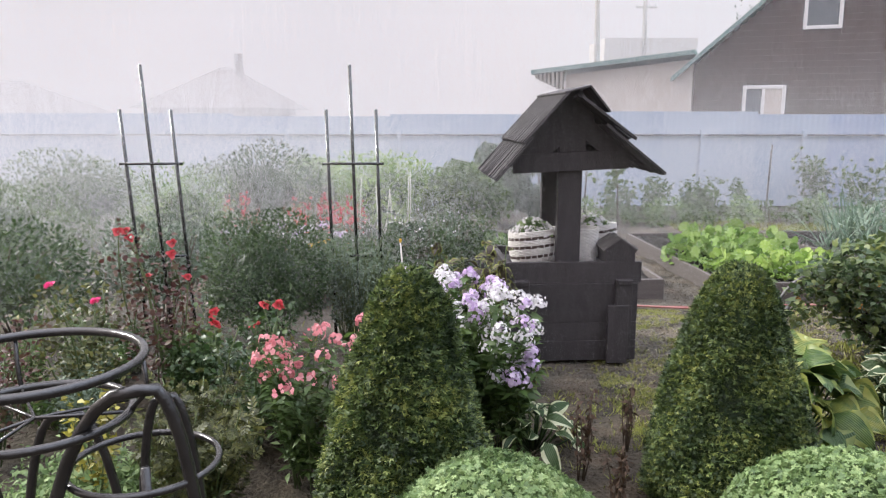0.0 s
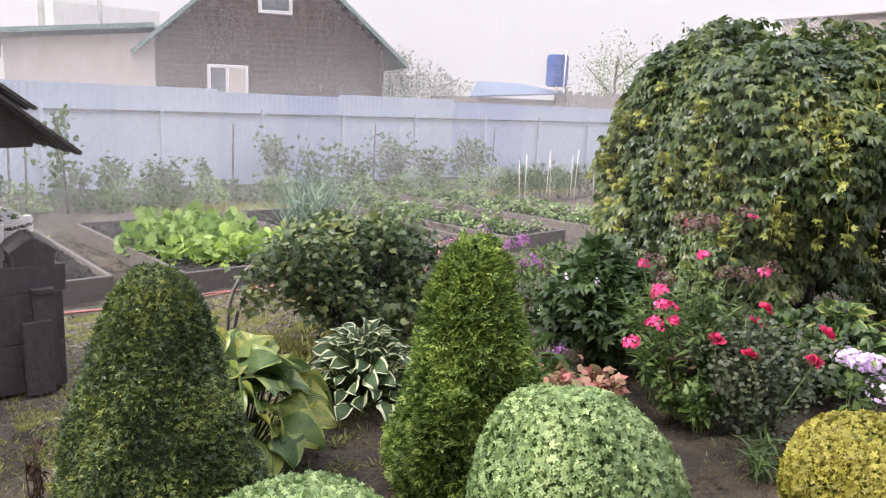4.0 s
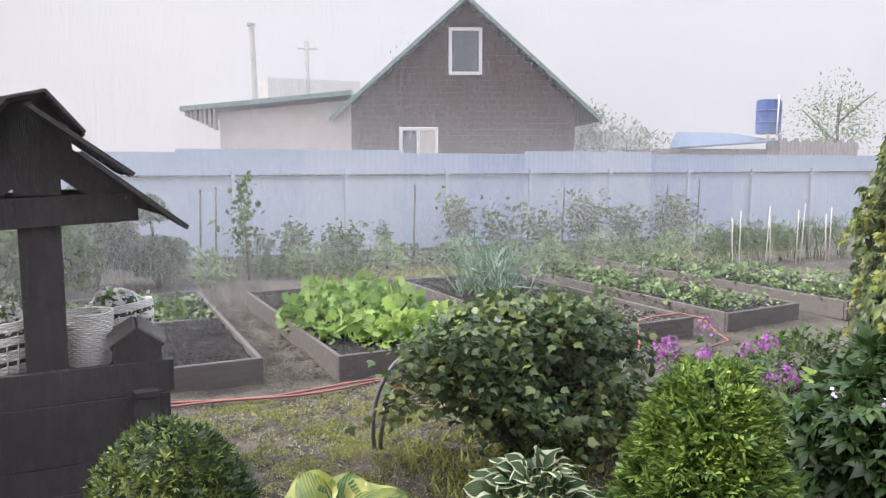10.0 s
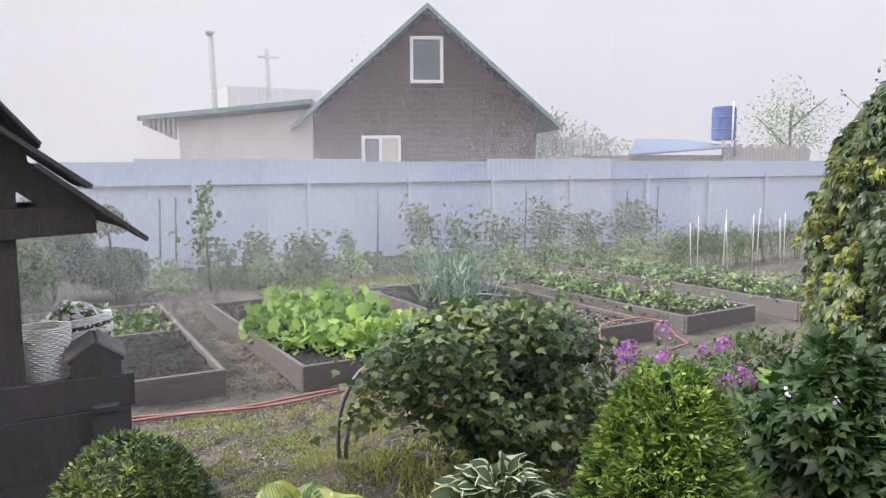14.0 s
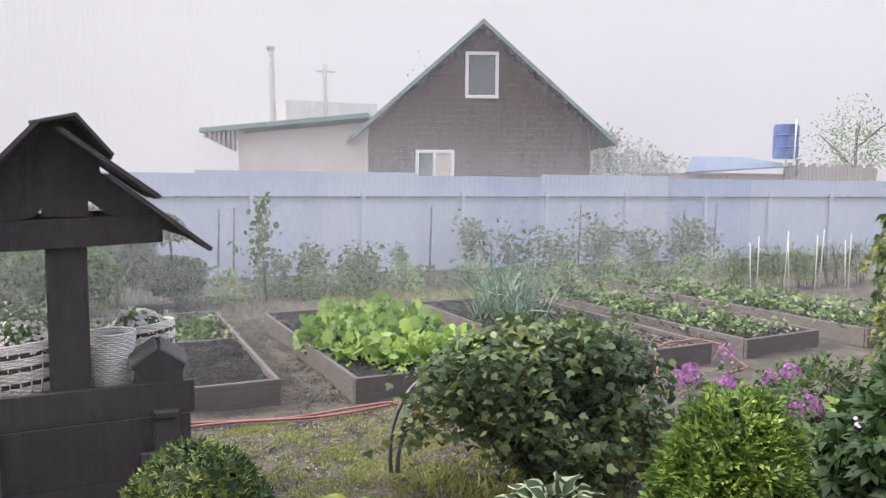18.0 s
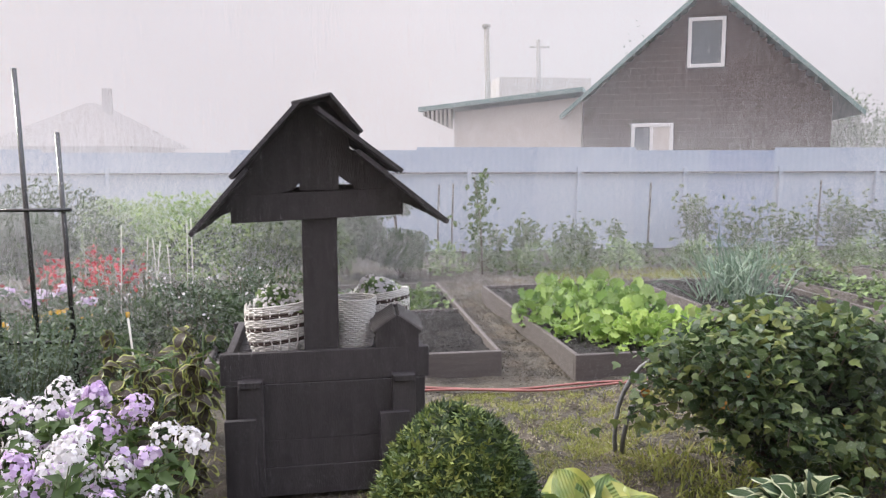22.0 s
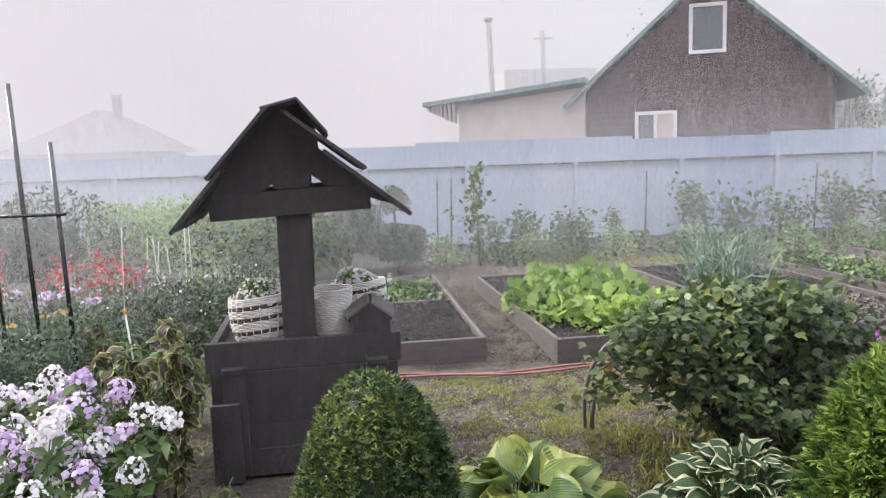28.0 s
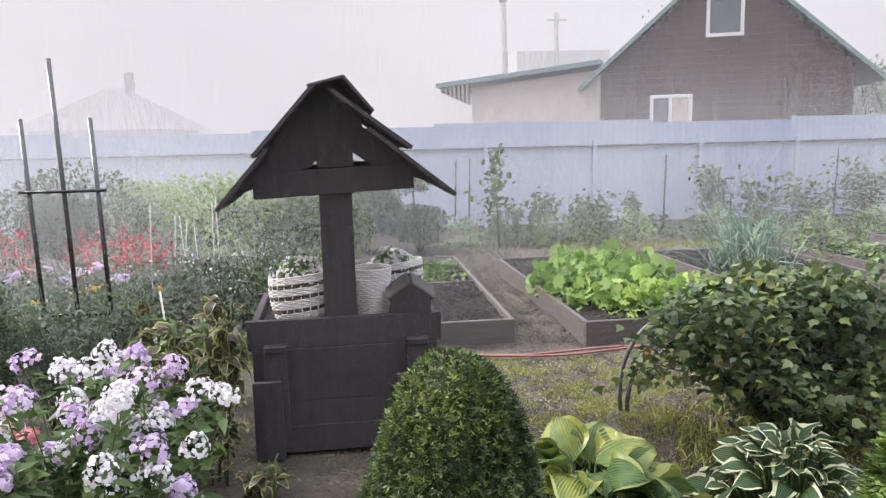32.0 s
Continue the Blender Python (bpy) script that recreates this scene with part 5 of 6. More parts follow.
def heap(name, x, y, r, h, n, shape, size, mat, label, category="plant", group="", wild=0.7, droop=0.1, stem_mat=None, width=1.0):
    """A low leafy plant of many leaves on short stems."""
    t = thing(name, (x, y, 0), label, category, group)
    st, tips = stems(max(5, n // 40), r * 0.3, r, h, 0.004, bend=0.02)
    stem_parts(st, stem_mat or M_STEM, t)
    p, o = along(tips, max(4, n // len(tips)), r * 0.12, 0.25)
    if n < 430 and size > 0.07:
        leaf_parts("leaf", shape, p[:300], o[:300], size, mat, t, wild=wild, droop=droop, width=width)
    else:
        foliage("foliage", shape, p, o, size, mat, t, wild=wild, droop=droop, width=width)
    return t


heap("coral_bells", 3.24, 2.86, 0.27, 0.24, 760, BROAD, 0.058, L_CBELL, "coral bells with pinkish brown lobed leaves", droop=0.3)


def coleus(x, y, r, h, n, label):
    """Heart-shaped leaves with dark centres and lime edges on upright stems."""
    t = thing("coleus", (x, y, 0), label, "plant", "coleus plants")
    st, tips = stems(14, r * 0.5, r, h, 0.006, bend=0.03)
    stem_parts(st, M_STEM, t)
    meshes = []
    for q in range(3):
        me, c = leaf_grid(0.085 + 0.01 * q, 0.056, 0.3 + 0.12 * q, 0.1)
        me.materials.append(L_COLMID)
        me.materials.append(L_COLRIM)
        me.polygons.foreach_set("material_index", [1 if (k % c in (0, c - 1) or k // c == 8) else 0 for k in range(len(me.polygons))])
        meshes.append(me)
    p, o = along(tips, n // 14, 0.012, 0.15)
    for i in range(len(p)):
        ob = new("leaf", meshes[i % 3])
        ob.parent = t
        a = math.atan2(o[i][1], o[i][0])
        ob.matrix_basis = Matrix.Translation(p[i]) @ Matrix.Rotation(a - math.pi / 2, 4, "Z") @ Matrix.Rotation(radians(random.uniform(-70, 35)), 4, "X") @ Matrix.Rotation(random.uniform(-0.4, 0.4), 4, "Y") @ Matrix.Scale(random.uniform(0.7, 1.15), 4)
    return t


coleus(0.1, 4.5, 0.27, 0.80, 420, "bushy coleus with bronze lime-edged leaves")
coleus(0.42, 4.25, 0.1, 0.2, 28, "low coleus at the well's foot")
coleus(-0.25, 4.4, 0.2, 0.5, 110, "lower coleus with lime-edged leaves")
heap("dry_stalks", 0.54, 3.08, 0.05, 0.42, 130, LEAF, 0.034, L_BROWN, "withered brown upright stalks on soil", stem_mat=M_TWIG, droop=1.2)
heap("dry_stalks", 0.64, 2.83, 0.07, 0.3, 110, LEAF, 0.034, L_BROWN, "withered brown upright stalks on soil", stem_mat=M_TWIG, droop=1.2)
heap("dry_stalks", 0.82, 3.38, 0.03, 0.34, 50, LEAF, 0.045, L_BROWN, "single withered brown stalk on soil", stem_mat=M_TWIG, droop=1.2)
heap("dry_stalks", 3.82, 2.66, 0.1, 0.42, 110, LEAF, 0.06, L_BROWN, "withered brown phlox stems", stem_mat=M_TWIG, droop=0.9)
heap("fern", -1.1, 2.73, 0.28, 0.5, 1500, SPRAY, 0.06, L_COLEUS, "feathery bronze-green fern-like plant")
heap("lime_plant", -1.55, 2.83, 0.16, 0.5, 300, LEAF, 0.04, L_GOLD, "lime yellow small leafy plant")
heap("red_barberry", -2.3, 3.18, 0.34, 0.66, 1200, LEAF, 0.035, L_HEUCH, "maroon small-leaved barberry bush")
for gx0, gy0 in ((-1.72, 2.83), (-1.4, 2.5), (-1.85, 2.43), (-1.35, 2.93), (-1.05, 2.38)):
    heap("groundcover", gx0, gy0, 0.27, 0.15, 2200, LEAF, 0.032, L_BALL, "pale green low groundcover on dark soil", "plant", "groundcover cushions")
heap("marguerite", -0.75, 5.2, 0.3, 0.74, 3000, LEAF, 0.032, L_GREY, "pale feathery plant at a trellis")
heap("lily_leaves", 3.5, 1.95, 0.12, 0.2, 160, BLADE, 0.09, L_MID, "low tuft of narrow lily leaves", width=1.4, droop=0.2)
heap("lily_leaves", -0.1, 5.6, 0.35, 0.42, 220, BLADE, 0.2, L_MID, "green plant with strap leaves", width=1.6, droop=0.3)

rnd = random.Random(11)
for k in range(26):
    fx, fy = rnd.uniform(-2.6, -0.35), rnd.uniform(3.35, 4.7)
    heap("bedding_plant", fx, fy, 0.17, rnd.uniform(0.18, 0.42), 700, LEAF if k % 3 else OVAL, 0.034, (L_MID, L_DEEP, L_GREY, L_COLEUS)[k % 4], "low leafy bedding plant on dark soil", "plant", "low bedding plants")
for k in range(6):
    fx, fy = rnd.uniform(3.5, 4.5), rnd.uniform(2.2, 3.2)
    heap("bedding_plant", fx, fy, 0.14, rnd.uniform(0.12, 0.28), 200, LEAF, 0.05, (L_MID, L_DEEP)[k % 2], "low leafy plant among phlox", "plant", "low bedding plants")

# ---- left garden bushes ----
for nm, x, y, rx, ry, h, n, shp, sz, mt, lab in (
    ("shrub", -3.3, 5.3, 0.55, 0.5, 0.86, 1500, LEAF, 0.07, L_DEEP, "dark green shrub in thin mist"),
    ("shrub", -2.35, 5.7, 0.55, 0.45, 0.86, 1700, LEAF, 0.055, L_GREY, "grey-green shrub with small leaves"),
    ("shrub", -2.75, 7.4, 0.55, 0.5, 1.16, 1900, LEAF, 0.05, L_BALL, "pale green feathery shrub in mist"),
    ("shrub", -4.6, 7.2, 0.95, 0.6, 1.0, 1900, LEAF, 0.07, L_MID, "green leafy shrub in mist"),
    ("shrub", -2.5, 9.6, 0.85, 0.7, 1.3, 2000, LEAF, 0.08, L_DEEP, "round dark bush in mist"),
    ("shrub", -4.9, 9.6, 1.1, 0.7, 1.15, 2000, LEAF, 0.08, L_MID, "green bush in mist"),
    ("shrub", -7.2, 8.6, 1.2, 0.8, 1.15, 2000, LEAF, 0.09, L_MID, "wide green bush in mist"),
    ("raspberry_bush", -0.95, 10.3, 0.7, 0.6, 1.12, 1400, OVAL, 0.085, L_LETT2, "light green raspberry bush in mist"),
    ("raspberry_bush", 0.1, 10.5, 0.65, 0.6, 1.0, 1300, OVAL, 0.11, L_MID, "green raspberry bush in mist"),
    ("raspberry_bush", -1.9, 10.9, 0.7, 0.6, 1.05, 1300, OVAL, 0.085, L_LETT2, "light green raspberry bush by the fence"),
    ("peony_bush", -0.35, 7.3, 0.5, 0.4, 0.56, 1500, LEAF, 0.08, L_DEEP, "dark leafy peony bush"),
    ("peony_bush", -1.05, 6.6, 0.45, 0.4, 0.5, 1300, LEAF, 0.08, L_DEEP, "dark leafy peony bush"),
    ("peony_bush", 0.05, 8.2, 0.4, 0.35, 0.55, 900, LEAF, 0.07, L_DEEP, "dark leafy bush beside a bed"),
    ("shrub", -1.85, 6.3, 0.35, 0.3, 0.75, 1000, LEAF, 0.05, L_GREY, "silvery grey-green shrub with small leaves"),
    ("shrub", -0.3, 5.0, 0.3, 0.28, 0.5, 800, LEAF, 0.06, L_DEEP, "dark shrub behind the phlox"),
    ("juniper", 0.75, 11.5, 0.5, 0.45, 1.15, 4500, SPRIG, 0.09, L_DEEP, "dark upright juniper by the fence"),
    ("ball_shrub", 1.5, 11.2, 0.33, 0.33, 0.62, 4500, LEAF, 0.05, L_DEEP, "round clipped dark shrub"),
    ("shrub", 4.85, 2.4, 0.4, 0.4, 0.45, 1200, OVAL, 0.075, L_DEEP, "low leafy shrub at the vine's foot"),
    ("shrub", 4.35, 3.75, 0.3, 0.3, 0.55, 600, OVAL, 0.08, L_LETT, "light green leafy shrub at the vine's edge"),
    ("shrub", 5.2, 4.9, 0.4, 0.3, 0.42, 600, LEAF, 0.07, L_MID, "weedy green shrub beside the beds"),
):
    bush(nm, x, y, rx, ry, h, int(n * 2.2), shp, sz * 0.72, mt, lab, group="garden bushes", cored=h > 0.6)


def flower_patch(name, x0, x1, y0, y1, h, n, petal, leaf, label, spike=True):
    """Bedding flowers, each plant with stems, leaves and a flower."""
    for i in range(n):
        x, y = random.uniform(x0, x1), random.uniform(y0, y1)
        t = thing(name, (x, y, 0), label, "flower", name + " patch")
        hh = h * random.uniform(0.8, 1.15)
        rod("stem", [(0, 0, 0), (0.01, 0.01, hh * 0.6), (0.02, 0.0, hh)], 0.005, M_STEM, t, sides=4)
        p = np.stack([RNG.normal(size=22) * 0.05, RNG.normal(size=22) * 0.05, RNG.uniform(0.1, 0.75, 22) * hh], 1)
        foliage("foliage", LEAF, p, unit(RNG.normal(size=(22, 3)) + np.array([0, 0, 0.2])), 0.08, leaf, t)
        k = 16
        z = RNG.uniform(0.68, 1.12, k) * hh if spike else hh + RNG.normal(size=k) * 0.012
        p = np.stack([RNG.normal(size=k) * (0.025 if spike else 0.03), RNG.normal(size=k) * 0.025, z], 1)
        foliage("blossom", FLORET if not spike else LEAF, p, unit(RNG.normal(size=(k, 3)) + np.array([0, 0, 0.6])), 0.055, petal, t)


flower_patch("red_salvia", -2.7, -1.0, 7.5, 8.6, 0.66, 34, P_RED, L_DEEP, "red salvia spike in a bedding row")
flower_patch("blue_ageratum", -2.3, -1.1, 7.1, 7.5, 0.5, 9, P_LILAC, L_DEEP, "pale blue ageratum in a bedding row", False)
flower_patch("marigold", -1.7, -1.1, 6.9, 7.1, 0.4, 6, P_YELL, L_DEEP, "orange marigold in a bedding row", False)

for fx, fy in ((-0.8, 7.25), (-0.35, 7.0), (-1.3, 6.9), (-0.1, 7.7)):
    t = thing("airy_perennial", (fx, fy, 0), "airy perennial with tiny white flowers in mist", "flower", "airy perennials")
    st, tips = stems(12, 0.08, 0.32, 0.72, 0.0035)
    stem_parts(st, M_TWIG, t)
    p, o = along(tips, 34, 0.04, 0.15)
    foliage("foliage", LEAF, p, o, 0.045, L_GREY, t)
    p, o = along(tips, 3, 0.04, 0.7)
    foliage("blossom", FLORET, p, o, 0.022, P_WHITE, t)

# ---- trellises, stakes, iron stand ----
def trellis(x, y, lean, rz):
    t = thing("trellis", (x, y, 0), "dark metal garden trellis of three rods with a crossbar", "trellis", "trellises", rz=rz)
    for dx, h in ((-0.184, 1.704), (0.0, 2.02), (0.18, 1.704)):
        rod("rod", [(dx, 0, -0.05), (dx - lean * h / 2, 0, h / 2), (dx - lean * h, 0, h)], 0.0125, M_IRON, t, sides=8)
    for z, e in ((1.31, 0.228), (0.62, 0.19)):
        rod("crossbar", [(-e - lean * z, -0.018, z), (e - lean * z, -0.018, z)], 0.0095, M_IRON, t, sides=8)
    return t


trellis(-0.735, 5.42, 0.02, 0)
trellis(-2.17, 5.4, 0.055, 3)


def stake(x, y, h, r, mat, label, lx=0.0, ly=0.0, group="stakes"):
    ob = rod("garden_stake", [(0, 0, -0.05), (lx * 0.5, ly * 0.5, h * 0.5), (lx, ly, h)], r, mat, None, sides=6)
    ob.location = (x, y, 0)
    return tagged(ob, label, "stake", group)


for x, y, h in ((2.14, 12.8, 1.16), (2.36, 12.8, 1.18), (5.5, 12.75, 1.18), (8.5, 12.95, 1.2), (11.7, 13.0, 1.2), (10.9, 13.0, 1.1)):
    stake(x, y, h, 0.016, M_STAKE, "thin dark stake by the fence", 0.03)
for i, (dx, dy, h, ln) in enumerate(((0, 0, 1.05, 0.05), (0.16, 0.1, 0.95, 0.06), (0.24, 0.0, 0.92, 0.1), (0.36, 0.3, 0.85, -0.04), (0.5, 0.1, 1.05, 0.03), (0.54, 0.2, 1.08, 0.0), (0.2, 0.5, 0.9, -0.05))):
    stake(-0.98 + dx, 7.5 + dy, h, 0.0045, M_WSTAKE, "thin pale cane among dark plants", ln)
for i in range(8):
    stake(9.3 + 0.32 * i, 9.6 + 0.2 * (i % 2), 0.75 + 0.08 * (i % 3), 0.008, M_WSTAKE, "thin pale cane in a vegetable row", 0.05 * ((i % 3) - 1))
st = stake(-0.40, 5.95, 0.64, 0.007, M_WSTAKE, "pale cane with a yellow tip", -0.05)
tip = rod("tip", [(-0.05, 0, 0.63), (-0.05, 0, 0.66)], 0.012, P_YELL, st, "yellow tip", sides=6)


def iron_stand(x, y):
    s = thing("flower_stand", (x, y, 0), "black wrought-iron flower stand with empty rings and scrolls", "plant stand")
    def ring(cx, cy, z, r, th):
        a = np.linspace(0, 2 * np.pi, 41)[:-1]
        rod("ring", np.stack([cx + r * np.cos(a), cy + r * np.sin(a), np.full(40, z)], 1), th, M_IRON, s, sides=10, closed=True)
    ring(0, 0, 1.265, 0.172, 0.0078)
    ring(0, 0, 1.175, 0.148, 0.007)
    ring(0.16, 0.03, 1.08, 0.12, 0.006)
    for k in range(3):
        a = 2.2 + 2.094 * k
        rod("cross_wire", [(0.148 * math.cos(a), 0.148 * math.sin(a), 1.175), (0, 0, 1.17), (0.148 * math.cos(a + 2.5), 0.148 * math.sin(a + 2.5), 1.175)], 0.003, M_IRON, s, sides=6)
        rod("strut", [(0.175 * math.cos(a), 0.175 * math.sin(a), 1.265), (0.18 * math.cos(a), 0.18 * math.sin(a), 1.21), (0.148 * math.cos(a), 0.148 * math.sin(a), 1.175)], 0.004, M_IRON, s, sides=6)
    for (ax, ay, top, wl_, wr_) in ((0.2, -0.06, 1.243, 0.2, 0.08), (0.17, 0.10, 1.17, 0.06, 0.06), (-0.12, -0.05, 1.15, 0.1, 0.1), (-0.02, 0.12, 1.13, 0.1, 0.1)):
        # arched leg: up from the ground, over the top and down again
        pth = []
        for k in range(9):
            q = k / 8
            pth.append((ax - wl_ * (1 - q) ** 0.8, ay - 0.01, top - 0.42 * (1 - q) ** 1.9))
        for k in range(1, 9):
            q = k / 8
            pth.append((ax + wr_ * q ** 0.7, ay + 0.01 + 0.02 * q, top - 0.36 * q ** 2.0))
        pth = [(pth[0][0] - 0.01, pth[0][1], 0.0)] + pth + [(pth[-1][0] + 0.01, pth[-1][1], 0.0)]
        rod("arched_leg", pth, 0.0105 if top > 1.22 else 0.008, M_IRON, s, sides=8)
    def scroll(cx, cy, cz, r, az):
        q = np.linspace(0, 4.2 * np.pi, 40)
        rr = r * (0.25 + 0.75 * q / q[-1])
        rod("scroll", np.stack([cx + math.cos(az) * rr * np.cos(q), cy + math.sin(az) * rr * np.cos(q), cz + rr * np.sin(q)], 1), 0.004, M_IRON, s, sides=6)
    scroll(0.20, 0.02, 0.99, 0.03, 0.0)
    scroll(0.27, -0.02, 0.93, 0.035, 0.2)
    scroll(0.02, 0.02, 0.92, 0.04, 0.1)
    scroll(0.1, 0.1, 0.9, 0.045, 0.3)
    rod("centre_post", [(0.16, 0.03, 0), (0.16, 0.03, 0.6), (0.16, 0.03, 1.07)], 0.008, M_IRON, s)
    return s


iron_stand(-0.757, 1.017)

M_GREYPIPE = material("grey_plastic_pipe", (0.10, 0.10, 0.105), (0.16, 0.16, 0.165), 0.45, 8, 0.1, 50)
# ---- bent pipes at the currant, hose ----
for k, (bx, by, reach, lean) in enumerate(((2.29, 5.13, 0.40, 0.13), (2.32, 5.12, 0.48, 0.06))):
    t = np.linspace(0, radians(165), 18)
    hp = rod("support_hoop", np.stack([reach * (1 - np.cos(t)) - lean * np.sin(t), -0.12 * t, 0.62 * np.sin(t) - 0.03], 1), 0.0125, M_GREYPIPE, None)
    hp.location = (bx, by, 0)
    tagged(hp, "bent dark plastic pipe propping the currant bush", "hoop", "support hoops")
hx = np.linspace(0.9, 4.9, 40)
for off, lab in ((0.0, "orange-red garden hose lying along the bed"), (0.05, "orange-red garden hose lying along the bed, second turn")):
    hy = 6.25 + off + 0.05 * np.sin(hx * 2.3) + 0.03 * np.sin(hx * 5 + off * 30)
    pth = list(np.stack([hx, hy, np.full(40, 0.012)], 1))
    if off == 0:
        pth += [(5.0, 6.28, 0.05), (5.05, 6.38, 0.16), (5.15, 6.5, 0.19), (5.4, 6.6, 0.19), (5.7, 6.62, 0.19), (5.86, 6.5, 0.16), (5.92, 6.35, 0.04), (5.9, 6.2, 0.012), (5.6, 6.1, 0.012)]
    tagged(rod("garden_hose", np.array(pth), 0.009, M_HOSE, None, sides=8), lab, "hose", "garden hoses")

# ---- vegetables in the beds ----
def leafy(name, x, y, z, r, h, n, shape, size, mat, label, category="vegetable", group="", droop=0.2, width=1.0, single=False):
    t = thing(name, (x, y, z), label, category, group)
    p, o = blob(n, r, r, h, low=-0.1, inner=0.45, lump=0.1, seed=x * 7 + y)
    if single:
        leaf_parts("leaf", shape, p + np.array([0, 0, 0.02]), o, size, mat, t, droop=droop, wild=0.5, width=width)
    else:
        foliage("foliage", shape, p + np.array([0, 0, 0.02]), o, size, mat, t, droop=droop, wild=0.5, width=width)
    rod("stalk", [(0, 0, -0.03), (0, 0, h * 0.7)], 0.012, M_STEM, t, sides=4)
    return t


SOIL_Z = BED_H - 0.05
for j in range(7):
    for i in range(4):
        x, y = 2.74 + 0.26 * i - 0.09 * (j > 1) - 0.06 * (j * 0.3) + random.uniform(-0.05, 0.05), 6.78 + 0.27 * j + random.uniform(-0.05, 0.05)
        if (j > 4 and i == 0) or (j == 0 and i < 1):
            continue
        leafy("lettuce", x, y, SOIL_Z, 0.17, 0.16 + 0.07 * (j > 1) + 0.03 * (i % 2), 46, RUFFLE, 0.108, L_LETT if j < 2 else L_LETT2, "bright green lettuce in a raised bed", group="lettuces", width=1.0, single=True, droop=0.0)
for k in range(44):
    x, y = random.uniform(0.05, 1.6), random.uniform(8.3, 9.45)
    leafy("strawberry_plant", x, y, SOIL_Z, 0.12, 0.09, 22, BROAD, 0.055, L_MID if k % 3 else L_BALL, "low pale green strawberry plant in a bed", group="strawberries in the near bed")
for k in range(16):
    x, y = 1.2 + 0.18 * (k % 4) + random.uniform(-0.05, 0.05), 8.35 + 0.3 * (k // 4) + random.uniform(-0.06, 0.06)
    leafy("strawberry_plant", x, y, SOIL_Z, 0.09, 0.08, 16, BROAD, 0.05, L_MID if k % 3 else L_BALL, "small pale green strawberry plant in a bed", group="strawberries in the near bed")
for k in range(8):
    x, y = random.uniform(0.9, 1.15), 6.8 + 0.2 * k
    leafy("strawberry_plant", x, y, SOIL_Z, 0.11, 0.08, 14, LOBED, 0.06, L_BALL, "low pale green seedling in a bed", group="strawberries in the near bed")
for bx, by, cols, rows, wid in ((6.1, 6.9, 3, 9, 0.3), (7.62, 6.8, 3, 11, 0.34), (9.1, 7.4, 2, 9, 0.4)):
    for j in range(rows):
        for i in range(cols):
            x, y = bx + wid * (i + 0.6) - 0.1 * 0.36 * j + random.uniform(-0.06, 0.06), by + 0.36 * j + random.uniform(-0.06, 0.06)
            leafy("strawberry_plant", x, y, SOIL_Z if bx < 9 else 0.0, 0.16, 0.11, 46, BROAD, 0.052, L_BALL if (i + j) % 3 else L_MID, "leafy strawberry plant in a raised bed", group="strawberries in the far beds")
leek = thing("leek_clump", (4.75, 8.6, SOIL_Z), "clump of blue-green leeks with arching leaves", "vegetable")
n = 180
a = RNG.uniform(0, 2 * np.pi, n)
b = np.stack([RNG.normal(size=n) * 0.2, RNG.normal(size=n) * 0.2, np.zeros(n)], 1)
leaf_parts("leaf", ARCH, b, unit(np.stack([np.cos(a) * 0.55, np.sin(a) * 0.55, np.ones(n)], 1)), 0.66, L_LEEK, leek, wild=0.42, width=0.42)
# pale mulch in the bed with leeks
n = 3000
p = np.stack([RNG.uniform(4.4, 5.62, n) - 0.02, RNG.uniform(6.55, 7.9, n), np.full(n, SOIL_Z + 0.022) + RNG.uniform(0, 0.012, n)], 1)
mulch = foliage("mulch", LEAF, p, unit(RNG.normal(size=(n, 3)) * np.array([1, 1, 0.15])), 0.03, leaf_material("dry_mulch", [(0.09, 0.08, 0.062), (0.24, 0.22, 0.18)], 0.9, 0.0), None, wild=0.2)
tagged(mulch, "dry pale mulch strewn over bed soil", "mulch", kind="stuff")
for x, y, r in ((1.2, 6.78, 0), (0.4, 9.2, 20), (1.3, 9.3, -10)):
    bm = bmesh.new()
    box(bm, -0.035, 0.035, -0.002, 0.002, 0.06, 0.10, 0.001)
    box(bm, -0.006, 0.006, -0.002, 0.002, -0.04, 0.062)
    tag = part("plant_tag", bm, M_WHITE, None)
    tag.location, tag.rotation_euler = (x, y, SOIL_Z), (0, 0, radians(r))
    tagged(tag, "white plastic plant tag in soil", "tag", "plant tags")

# ---- row along the fence ----
def tomato(x, y, h, r, n, label, mat=None):
    t = thing("tomato_plant", (x, y, 0), label, "vegetable", "plants along the fence")
    st, tips = stems(5, 0.06, r * 0.8, h, 0.007)
    stem_parts(st, M_STEM, t)
    p, o = along(tips, n // 5, r * 0.3, 0.15)
    foliage("foliage", LOBED, p, o, 0.075, mat or L_MID, t, droop=0.3)
    return t


for x, y, h, r, n in ((3.3, 12.2, 0.8, 0.4, 260), (4.1, 12.1, 0.72, 0.5, 380), (4.9, 12.5, 0.78, 0.18, 80), (6.4, 12.7, 1.15, 0.5, 330), (6.9, 12.3, 0.95, 0.5, 260), (7.8, 12.6, 0.85, 0.5, 240), (8.8, 12.8, 1.15, 0.65, 420), (9.7, 12.6, 0.9, 0.5, 260), (10.7, 12.7, 1.0, 0.5, 280), (11.3, 12.9, 1.25, 0.4, 260), (2.9, 12.6, 0.6, 0.3, 160)):
    tomato(x, y, h * 0.76, r * 0.8, int(n * 1.5), "loose tomato plant in front of the fence", L_MID)
